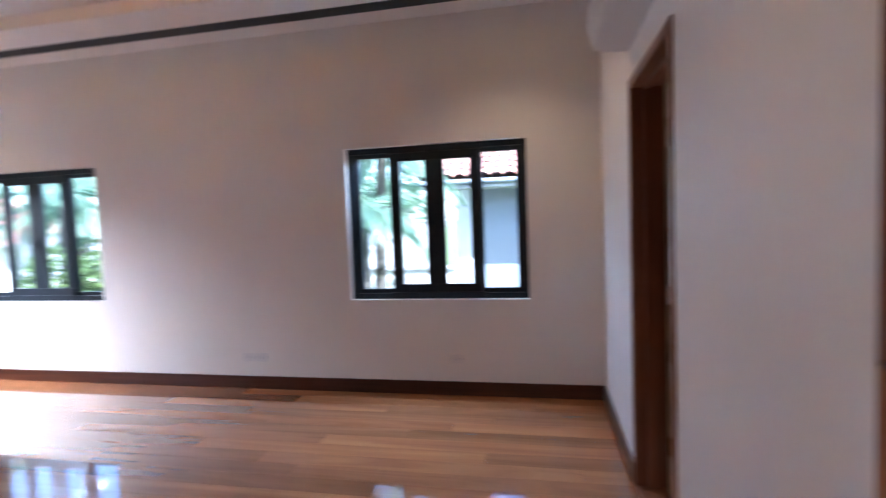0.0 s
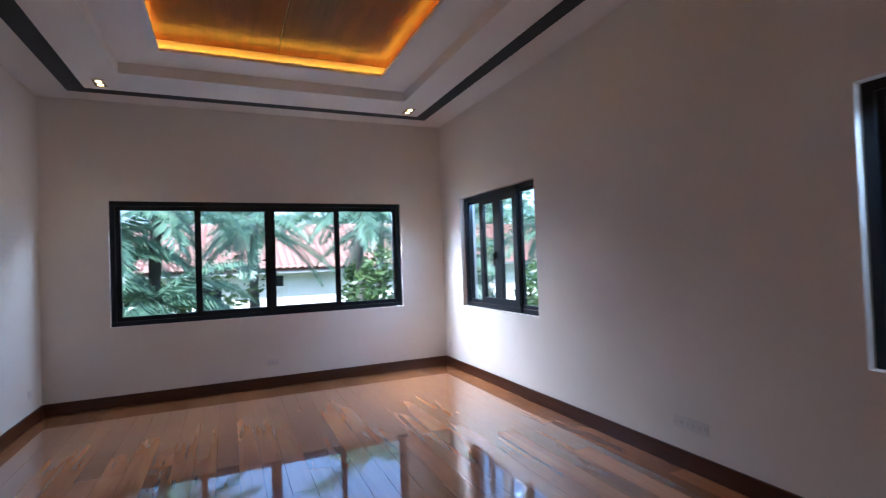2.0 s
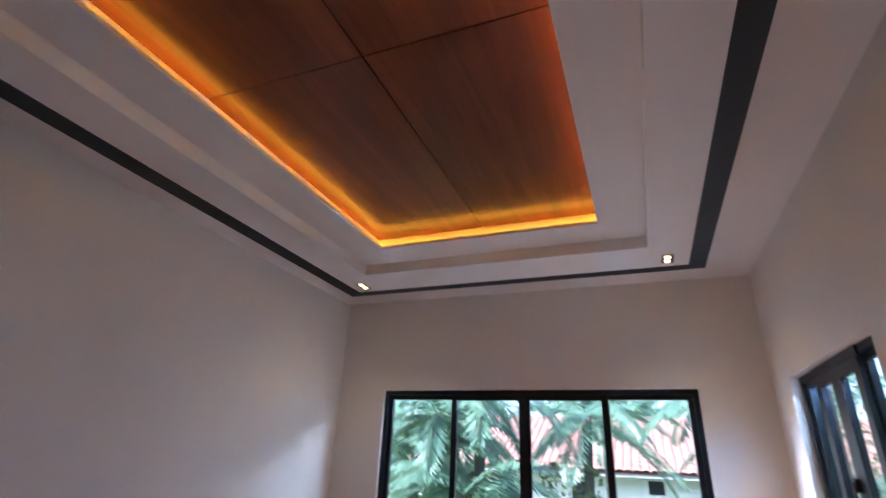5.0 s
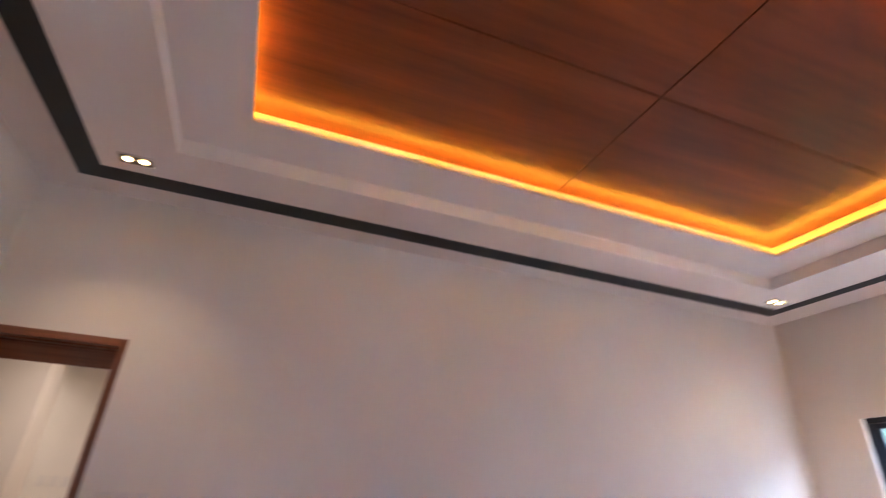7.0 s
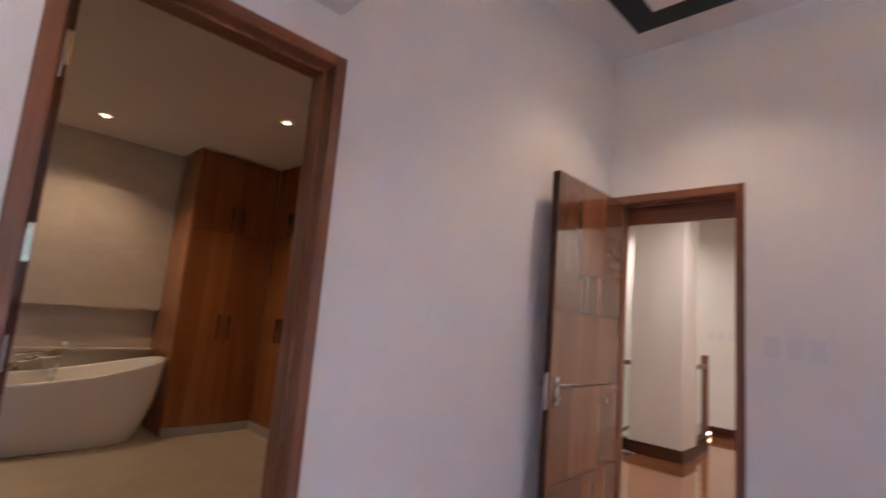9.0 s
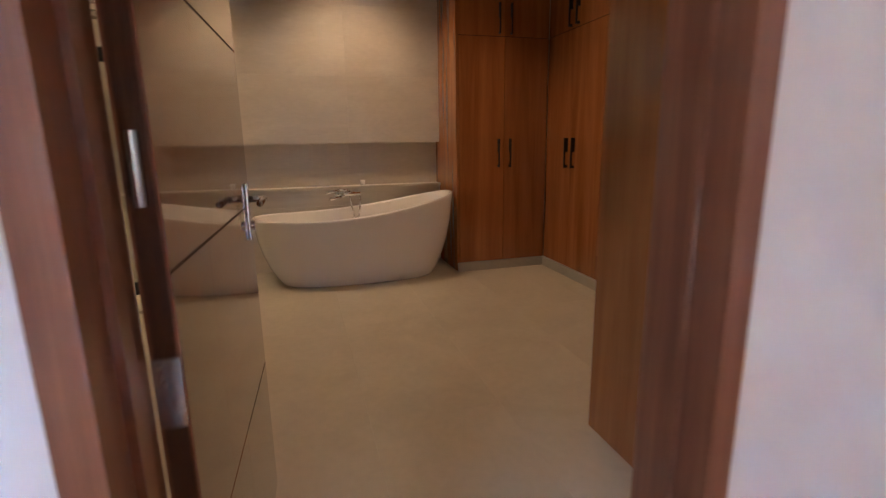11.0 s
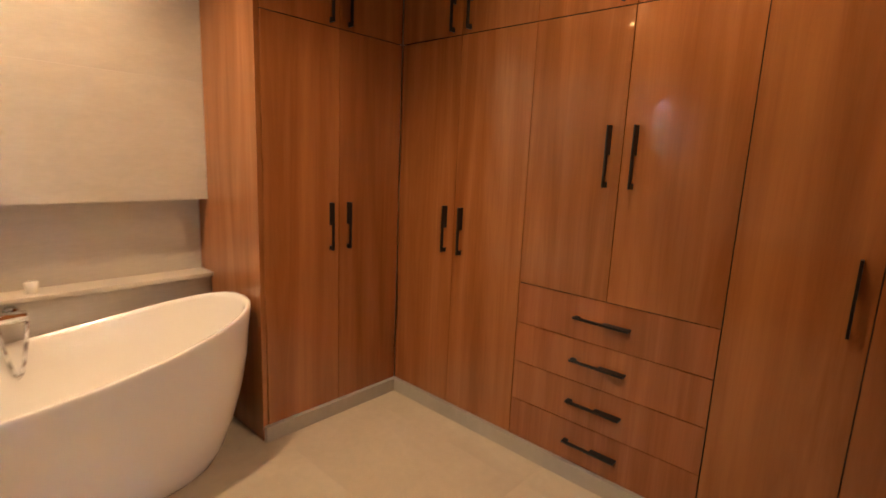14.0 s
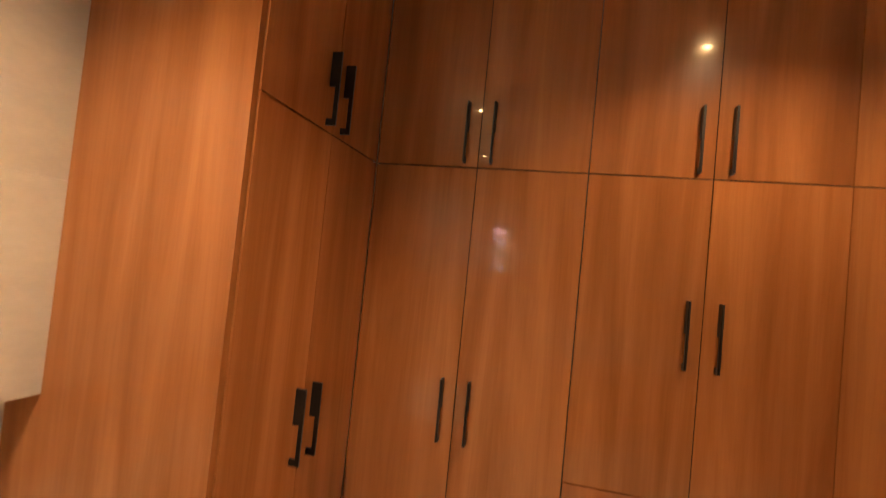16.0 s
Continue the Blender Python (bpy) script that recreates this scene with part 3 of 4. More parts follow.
def downlight_round(x, y, z):
    t = thing("downlight", "small round recessed downlight with a warm lamp", "downlight", "bathroom downlights")
    t.location = (x, y, z)
    bm = bmesh.new()
    bmesh.ops.create_circle(bm, segments=28, radius=0.05)
    bmesh.ops.create_circle(bm, segments=28, radius=0.038, matrix=Matrix.Translation((0, 0, -0.006)))
    bmesh.ops.bridge_loops(bm, edges=bm.edges[:])
    part("trim_ring", bm, M_STEEL, t, "thin silver trim ring")
    part("lamp", cyl((0, 0, -0.003), (0, 0, -0.008), 0.020, 0.017, 24), M_LAMP, t, "warm glowing lamp")


for lx, ly in BATH_LIGHTS:
    downlight_round(lx, ly, BZ - 0.003)


# ---- bathtub ----
def bathtub():
    """A free-standing slipper tub: an outer shell that narrows to its foot, rolled rim, inner basin."""
    t = thing("bathtub", "white freestanding slipper bathtub with one raised end", "bathtub")
    L0, L1, W = -1.17, -2.91, 0.385        # foot end, head end, half width
    cyy, cxx = (L0 + L1) / 2, 3.80
    hl = (L0 - L1) / 2
    seg = 64

    def rim_z(c):
        u = (1 - c) / 2                 # 0 at the foot end, 1 at the head end
        return 0.55 + 0.025 * (1 - u) ** 3 + 0.185 * max(0.0, (u - 0.18) / 0.82) ** 1.9

    def outline(a, s, inset, drop, e=2.6):
        c, q = math.cos(a), math.sin(a)
        px = math.copysign(abs(q) ** (2 / e), q)
        py = math.copysign(abs(c) ** (2 / e), c)
        return px * (W * s - inset), py * (hl * s - inset), c

    bm = bmesh.new()
    loops = []
    # outer skin, foot to rim
    for k, (f, s) in enumerate([(0.0, 0.745), (0.02, 0.77), (0.12, 0.82), (0.3, 0.885), (0.5, 0.935), (0.7, 0.97), (0.88, 0.988), (0.97, 1.0), (1.0, 1.0)]):
        lp = []
        for i in range(seg):
            a = 2 * math.pi * i / seg
            px, py, c = outline(a, s, 0, 0, 2.4 + 0.5 * (1 - f))
            lp.append(bm.verts.new((cxx + px * (0.96 if f < 0.1 else 1.0), cyy + py, f * (rim_z(py / (hl * s))))))
        loops.append(lp)
    # rolled rim and basin
    for (ins, dz, s) in [(0.004, 0.008, 1.0), (0.012, 0.010, 1.0), (0.022, 0.006, 1.0), (0.030, -0.01, 1.0), (0.045, -0.12, 0.985), (0.07, -0.26, 0.95), (0.10, -0.36, 0.90), (0.15, -0.42, 0.84), (0.22, -0.445, 0.8)]:
        lp = []
        for i in range(seg):
            a = 2 * math.pi * i / seg
            px, py, c = outline(a, s, ins, 0, 2.4)
            rz = rim_z(py / hl)
            z = rz + dz if dz > -0.02 else max(0.10, rz + dz * rz / 0.56)
            lp.append(bm.verts.new((cxx + px, cyy + py, z)))
        loops.append(lp)
    for a, b in zip(loops, loops[1:]):
        for i in range(seg):
            j = (i + 1) % seg
            bm.faces.new([a[i], a[j], b[j], b[i]])
    bm.faces.new(loops[0][::-1])
    bm.faces.new(loops[-1])
    part("shell", bm, M_CERAMIC, t, "", True)
    part("foot", box(cxx - 0.14, cxx + 0.14, cyy - 0.42, cyy + 0.42, 0.0, 0.004), M_BLACK, t, "dark shadow-gap foot")
    part("overflow", cyl((cxx, L0 - 0.045, 0.47), (cxx, L0 - 0.062, 0.468), 0.028, 0.024, 20), M_CHROME, t, "round chrome overflow cap")
    part("drain", cyl((cxx, cyy, 0.112), (cxx, cyy, 0.118), 0.03, 0.028, 20), M_CHROME, t, "round chrome drain")
    t.location.z = BF
    return t


bathtub()


def bath_mixer():
    t = thing("bath_mixer", "chrome wall-mounted bath mixer with hand shower", "tap")
    y, z, x = -2.0, 0.655, BX
    for dy in (-0.075, 0.075):
        part("flange", cyl((x, y + dy, z), (x - 0.018, y + dy, z), 0.032, 0.028, 20), M_CHROME, t, "", True)
        part("inlet", cyl((x - 0.015, y + dy, z), (x - 0.08, y + dy, z), 0.016), M_CHROME, t, "", True)
    part("body", cyl((x - 0.085, y - 0.12, z), (x - 0.085, y + 0.12, z), 0.026, None, 20), M_CHROME, t, "", True)
    part("spout", tube([(x - 0.085, y + 0.02, z - 0.01), (x - 0.12, y + 0.06, z - 0.02), (x - 0.19, y + 0.17, z - 0.035)], 0.014), M_CHROME, t, "", True)
    part("lever", tube([(x - 0.085, y, z + 0.02), (x - 0.11, y, z + 0.045), (x - 0.17, y + 0.02, z + 0.05)], 0.008), M_CHROME, t, "", True)
    part("hand_shower", tube([(x - 0.10, y - 0.02, z + 0.03), (x - 0.14, y + 0.08, z + 0.045), (x - 0.18, y + 0.20, z + 0.02)], 0.012), M_CHROME, t, "", True)
    pts = [(x - 0.085 - 0.02 * math.sin(k / 8 * math.pi), y - 0.12 + 0.10 * k / 8, z - 0.025 - 0.24 * math.sin(k / 8 * math.pi)) for k in range(9)]
    part("hose", tube(pts, 0.007, 8), M_CHROME, t, "flexible chrome hose", True)
    return t


bath_mixer()
kn = thing("niche_jar", "small white cup on the niche ledge", "cup")
part("body", cyl((BX + 0.03, -2.16, NZ0), (BX + 0.03, -2.16, NZ0 + 0.055), 0.022, 0.026, 20), M_CERAMIC, kn, "", True)


# ---- wardrobes ----
FZ0, SEAM, TOP = 0.02, 2.0, BZ - 0.02


def pull(parent, L=0.25):
    """A black bar pull: a broad flat upper half, a slim lower half and a foot; local x across, y out of the door, z up."""
    bm = bmesh.new()
    add_box(bm, -0.0045, 0.0045, -0.036, 0.0, 0.0, L * 0.47, 0.001)
    add_box(bm, -0.0045, 0.0045, -0.036, -0.022, -L * 0.47, 0.002, 0.001)
    add_box(bm, -0.0045, 0.0045, -0.036, 0.0, -L * 0.53, -L * 0.44, 0.001)
    return part("handle", bm, M_BLACK, parent, "black metal bar handle")


def wardrobe(label, at, turn, width, depth, drawers, low_handle, group="built-in wardrobes", edge=False):
    """A built-in wardrobe: front along local x from 0 to width at y = 0, body behind it in +y."""
    t = thing("wardrobe", label, "wardrobe", group)
    part("body", box(0.001, width - 0.001, 0.021, depth, FZ0, TOP), M_CARCASS, t, "dark cabinet carcass")
    half = width / 2
    low = 0.815 if drawers else FZ0
    for k in (0, 1):
        x0, x1 = k * half + 0.0016, (k + 1) * half - 0.0016
        hx = half - 0.055 if k == 0 else (width - 0.02 if edge else half + 0.055)
        d = part("door", box(x0, x1, 0, 0.02, low + 0.002, SEAM - 0.0022, 0.0015), M_WARD, t)
        h = pull(d)
        h.location = (hx, 0, low_handle)
        u = part("upper_door", box(x0, x1, 0, 0.02, SEAM + 0.0022, TOP, 0.0015), M_WARD, t)
        h = pull(u)
        h.location = (hx, 0, 2.15)
    if drawers:
        step = (low - FZ0) / 4
        for i in range(4):
            z0 = FZ0 + i * step
            d = part("drawer", box(0.0025, width - 0.0025, 0, 0.02, z0 + 0.0012, z0 + step - 0.0016, 0.0015), M_WARDX, t)
            h = pull(d)
            h.matrix_basis = pose(half, 0, z0 + step * 0.52, 0, 90, 0)
    t.matrix_world = pose(*at, 0, 0, turn)
    return t


# along the back wall, fronts at y = -3.80, then one by the tub and one by the doorway
YF, XF, XD = -3.80, 3.655, 1.08
wardrobe("tall reddish-brown wooden wardrobe with two doors and black handles", (XF, YF, 0), 180, XF - 2.775, 0.60, False, 1.02)
wardrobe("reddish-brown wooden wardrobe with two doors above four drawers", (2.775, YF, 0), 180, 0.885, 0.60, True, 1.43)
wardrobe("tall reddish-brown wooden wardrobe with two doors and black handles", (1.89, YF, 0), 180, 1.89 - XD, 0.60, False, 1.02)
wardrobe("tall reddish-brown wooden wardrobe beside the white bathtub", (XF, -2.952, 0), -90, 0.846, 0.55, False, 1.02)
wardrobe("reddish-brown wooden wardrobe near the bathroom doorway", (XD, YF + 0.0, 0), 90, 1.09, 0.58, False, 1.0, edge=True)
# end panels and filler
structure("panel_tub_side", box(XF + 0.004, BX + 0.14, -2.95, -2.926, BF, BZ), M_WARD, "reddish-brown wooden end panel beside the tub", "panel")
structure("panel_door_side", box(XD - 0.6, XD + 0.0, YF + 1.091, YF + 1.113, BF, BZ), M_WARD, "dark reddish-brown wooden end panel", "panel")
kick = structure("kickboard", add_box(add_box(add_box(bmesh.new(), XD, XF, YF - 0.03, YF + 0.022, BF, FZ0), XF - 0.022, XF + 0.02, YF + 0.022, -2.93, BF, FZ0), XD - 0.03, XD + 0.022, YF + 0.022, -2.70, BF, FZ0), M_KICK, "grey stone-tiled kickboard under the wardrobes", "kickboard")


# ---- shower ----
def shower():
    t = thing("shower_enclosure", "frameless clear glass corner shower enclosure with chrome fittings", "shower")
    gx, gy, gz = 3.29, -1.0, 1.98
    for nm, b in (("fixed_panel", box(gx, gx + 0.01, -0.37, -0.01, 0.03, gz, 0.001)), ("door", box(gx, gx + 0.01, gy + 0.012, -0.38, 0.035, gz - 0.005, 0.001)), ("side_panel", box(gx, BX - 0.005, gy, gy + 0.01, 0.03, gz, 0.001))):
        p = part(nm, b, M_SHGLASS, t, "clear greenish glass panel")
        p.visible_shadow = False
        if nm == "door":
            part("towel_bar", tube([(gx, -0.92, 1.03), (gx - 0.055, -0.92, 1.03), (gx - 0.055, -0.50, 1.03), (gx, -0.50, 1.03)], 0.009), M_CHROME, p, "chrome towel bar handle", True)
            part("knob_bar", tube([(gx, -0.90, 1.0), (gx - 0.045, -0.90, 1.0), (gx - 0.045, -0.90, 0.84), (gx, -0.90, 0.84)], 0.009), M_CHROME, p, "chrome door pull", True)
            for z in (0.19, 1.77):
                part("hinge", box(gx - 0.014, gx + 0.024, -0.425, -0.325, z - 0.045, z + 0.045, 0.004), M_BLACK, p, "dark metal glass hinge")
    part("rail", cyl((gx + 0.005, -0.01, gz + 0.012), (gx + 0.005, gy, gz + 0.012), 0.011), M_CHROME, t, "chrome top rail", True)
    part("rail", cyl((gx + 0.005, gy + 0.005, gz + 0.012), (BX, gy + 0.005, gz + 0.012), 0.011), M_CHROME, t, "chrome top rail", True)
    part("corner_seal", box(gx - 0.003, gx + 0.006, gy - 0.003, gy + 0.006, 0.03, gz), M_PLASTIC, t, "pale corner seal strip")
    part("curb", add_box(box(gx - 0.02, gx + 0.03, gy - 0.02, -0.005, 0.004, 0.03, 0.003), gx + 0.03, BX - 0.002, gy - 0.02, gy + 0.03, 0.004, 0.03, 0.003), M_TILE, t, "pale stone curb")
    t.location.z = BF
    return t


shower()


def rain_shower():
    t = thing("rain_shower", "square chrome rain shower head on a wall arm", "shower head")
    part("arm", tube([(3.72, 0.0, 2.12), (3.72, -0.34, 2.12), (3.72, -0.34, 2.05)], 0.011), M_CHROME, t, "", True)
    part("flange", cyl((3.72, 0.0, 2.12), (3.72, -0.012, 2.12), 0.03), M_CHROME, t, "", True)
    part("head", box(3.61, 3.83, -0.45, -0.23, 2.035, 2.05, 0.003), M_CHROME, t)
    return t


rain_shower()
sv = thing("shower_valve", "round chrome shower mixer plate low on the tiled wall", "tap")
part("plate", cyl((BX, -0.80, 0.43), (BX - 0.010, -0.80, 0.43), 0.062, 0.058, 32), M_CERAMIC, sv)
part("knob", cyl((BX - 0.010, -0.80, 0.43), (BX - 0.045, -0.80, 0.43), 0.022, 0.019, 20), M_CHROME, sv, "", True)
part("lever", tube([(BX - 0.036, -0.80, 0.43), (BX - 0.040, -0.80, 0.365)], 0.006), M_CHROME, sv, "", True)
wp = thing("wall_plate", "small cream plastic plate high on the shower wall", "wall plate")
part("cover", box(BX - 0.008, BX, -0.44, -0.34, 1.885, 1.945, 0.003), M_PLASTIC, wp)
part("slot", box(BX - 0.0088, BX - 0.007, -0.42, -0.36, 1.905, 1.922), M_EXTGREY, wp)



# ---- vanity ----
def vanity():
    t = thing("vanity", "reddish-brown wooden vanity with a white stone top", "vanity")
    part("top", box(1.35, 2.85, -0.53, -0.005, 0.77, 0.86, 0.004), M_CERAMIC, t, "white solid-surface top")
    part("side", box(2.80, 2.85, -0.53, -0.005, BF, 0.77, 0.003), M_CERAMIC, t, "white side panel")
    part("body", box(1.37, 2.795, -0.49, -0.005, 0.25, 0.765), M_CARCASS, t)
    for k in range(3):
        a = 1.37 + k * 0.475
        d = part("door", box(a + 0.003, a + 0.472, -0.51, -0.491, 0.255, 0.762, 0.002), M_WARD, t)
    part("basin", box(2.1, 2.65, -0.46, -0.08, 0.86, 0.97, 0.02), M_CERAMIC, t, "white rectangular vessel basin", True)
    return t


vanity()


# ---- hall beyond the entry door ----
structure("wall_hall_west", box(-1.72, -1.6, -9.0, YS - 0.15, -0.2, 3.6), M_WALL, "white painted hall wall", "wall")
structure("wall_hall_back", box(-1.6, 3.4, -9.0, -8.85, -3.0, 3.6), M_WALL, "white painted wall beyond the stairwell", "wall")
structure("wall_hall_east", box(3.2, 3.4, -8.85, BY - 0.12, -3.0, 3.6), M_WALL, "white painted stairwell wall", "wall")
structure("wall_hall_north", box(0.16, 3.4, -4.69, BY - 0.125, -3.0, 3.6), M_WALL, "white painted hall wall behind the wardrobes", "wall")
structure("ceiling_hall", box(-1.6, 3.2, -8.85, YS - 0.15, 3.2, 3.6), M_CEIL, "plain white hall ceiling", "ceiling")
structure("floor_stairwell", box(0.7, 3.2, -8.85, -6.3, -3.0, -2.9), M_TILE, "floor of the stairwell below", "floor")
structure("baseboard_hall", box(-1.6, 0.66, -8.85, -8.832, 0, 0.13, 0.003), M_BASE, "dark reddish-brown wooden baseboard in the hall", "baseboard")


def column():
    t = thing("column", "white square column on a dark wooden plinth", "column")
    part("shaft", box(0.23, 0.79, -7.26, -6.82, 0.125, 3.2, 0.003), M_WALL, t)
    part("plinth", box(0.22, 0.80, -7.27, -6.81, 0.0, 0.13, 0.003), M_BASE, t, "dark wooden plinth")
    return t


column()


def balustrade(name, a, b, h0, h1, label):
    """A glass panel between two points with a wooden rail on top and a plinth below."""
    t = thing(name, label, "railing")
    a, b = Vector(a), Vector(b)
    d = (b - a).normalized()
    nrm = Vector((-d.y, d.x, 0))

    def slab(w, za, zb, z2a, z2b):
        bm = bmesh.new()
        vs = []
        for p, z0, z1 in ((a, za, zb), (b, z2a, z2b)):
            for s in (-1, 1):
                for z in (z0, z1):
                    vs.append(bm.verts.new((p.x + nrm.x * w * s, p.y + nrm.y * w * s, z)))
        for q in ((0, 1, 3, 2), (4, 6, 7, 5), (0, 4, 5, 1), (2, 3, 7, 6), (0, 2, 6, 4), (1, 5, 7, 3)):
            bm.faces.new([vs[i] for i in q])
        return bm
    g = part("glass_panel", slab(0.006, a.z + 0.13, a.z + h0 - 0.05, b.z + 0.13, b.z + h1 - 0.05), M_SHGLASS, t, "greenish clear glass panel")
    g.visible_shadow = False
    part("handrail", slab(0.03, a.z + h0 - 0.05, a.z + h0, b.z + h1 - 0.05, b.z + h1), M_FRAME, t, "brown wooden handrail")
    part("plinth", slab(0.06, a.z, a.z + 0.13, b.z, b.z + 0.13), M_BASE, t, "dark wooden plinth")
    return t


balustrade("balustrade", (0.36, -7.27, 0), (0.36, -7.95, 0), 0.98, 0.98, "glass balustrade with a brown wooden handrail beside the column")
balustrade("balustrade", (0.80, -6.90, 0), (3.18, -6.90, 0), 0.98, 0.98, "glass balustrade with a brown wooden handrail over the stairs")
balustrade("stair_rail", (0.8, -7.9, -0.55), (3.18, -7.9, -2.2), 0.95, 0.95, "sloping glass stair balustrade with a wooden handrail")
np_ = thing("newel_post", "dark brown wooden newel post at the balustrade end", "newel post")
part("post", box(0.325, 0.395, -8.02, -7.95, 0.0, 1.09, 0.004), M_FRAME, np_)
fl = thing("floor_light", "small chrome step light glowing near the floor", "step light")
part("body", box(0.50, 0.58, -8.80, -8.73, 0.0, 0.08, 0.006), M_CHROME, fl)
part("lamp", box(0.515, 0.565, -8.73, -8.726, 0.03, 0.06), M_LAMP, fl, "warm glowing lens")
sl = thing("slatted_soffit", "dark brown wooden slatted header beyond the doorway", "soffit")
part("board", box(-0.866, -0.03, -4.86, -4.71, 2.19, 2.23), M_HEAD, sl)
for k in range(7):
    part("slat", box(-0.866, -0.03, -4.73 - k * 0.02, -4.718 - k * 0.02, 2.075 + 0.004 * k, 2.19), M_HEAD, sl)
for sx in (0.28, 0.41, 0.54):
    plate("light_switch", "white light switch on the hall wall", (sx, -8.85, 1.34), 180, 0.08, 0.12, [(-0.02, 0.02, -0.04, 0.04, True)], "hall switches")


# ---- outside ----
GZ = -3.3
g = bmesh.new()
bmesh.ops.create_grid(g, x_segments=60, y_segments=60, size=400)
for v in g.verts:
    v.co.z = GZ + (noise.noise(v.co * 0.05) * 0.3 if v.co.length > 30 else 0)
structure("ground", g, M_GRASS, "green garden ground with lawn and soil", "ground")


def tiled_roof(t, p0, u, v, nu, nv, tw, tl, mat):
    """Rows of barrel tiles on a slope: p0 corner at the eave, u along it, v up the slope."""
    p0, u, v = Vector(p0), Vector(u), Vector(v)
    nrm = u.cross(v).normalized()
    if nrm.z < 0:
        nrm = -nrm
    verts, faces = [], []
    for i in range(nu):
        for j in range(nv):
            o = p0 + u * (i * tw) + v * (j * tl * 0.92)
            base = len(verts)
            for e, lift in ((0, 0.03), (tl, 0.0)):
                for k in range(6):
                    ang = math.pi * k / 5
                    verts.append(o + u * (tw / 2 - math.cos(ang) * tw * 0.5) + v * e + nrm * (math.sin(ang) * tw * 0.32 + lift))
            for k in range(5):
                faces.append((base + k, base + k + 1, base + 6 + k + 1, base + 6 + k))
    me = bpy.data.meshes.new("roof_tiles")
    me.from_pydata(verts, [], faces)
    me.materials.append(mat)
    ob = new("roof_tiles", me)
    ob.parent = t
    tagged(ob, "red clay barrel tiles", "", "", "stuff")
    return ob


def house_west():
    t = thing("neighbour_house", "white neighbouring house with a red clay tile roof", "house")
    x0 = -21.0
    HOLES = [(-1.26, -0.78, 0.66, 1.08), (-3.75, -3.0, -0.1, 0.95), (-8.6, -7.6, -0.2, 0.85)]
    part("wall", wall_with_holes("x", x0 - 0.3, x0, -22, 14, GZ, 1.25, HOLES), M_EXT, t)
    for a, b, c, d in HOLES:
        w = part("window", box(x0 - 0.2, x0 - 0.16, a, b, c, d), M_ALU, t, "dark window")
        part("sill", box(x0 - 0.02, x0 + 0.08, a - 0.05, b + 0.05, c - 0.07, c), M_EXT, w)
    part("eave", box(x0 - 0.1, x0 + 0.75, -22.3, 14.3, 1.18, 1.30), M_EXTGREY, t, "grey fascia and gutter")
    part("body", box(x0 - 9, x0 - 0.3, -22, 14, GZ, 1.25), M_EXT, t)
    sl = Vector((-1, 0, 0.42)).normalized()
    bm = bmesh.new()
    for q in ((Vector((x0 + 0.8, -22.4, 1.27)), Vector((0, 36.8, 0)), sl * 5.4),):
        vs = [bm.verts.new(p) for p in (q[0], q[0] + q[1], q[0] + q[1] + q[2], q[0] + q[2])]
        bm.faces.new(vs)
    bmesh.ops.solidify(bm, geom=bm.faces[:], thickness=0.08)
    part("roof", bm, M_ROOF, t, "red clay roof slope")
    tiled_roof(t, (x0 + 0.85, -16, 1.30), (0, 1, 0), sl, 88, 15, 0.27, 0.38, M_ROOF)


house_west()


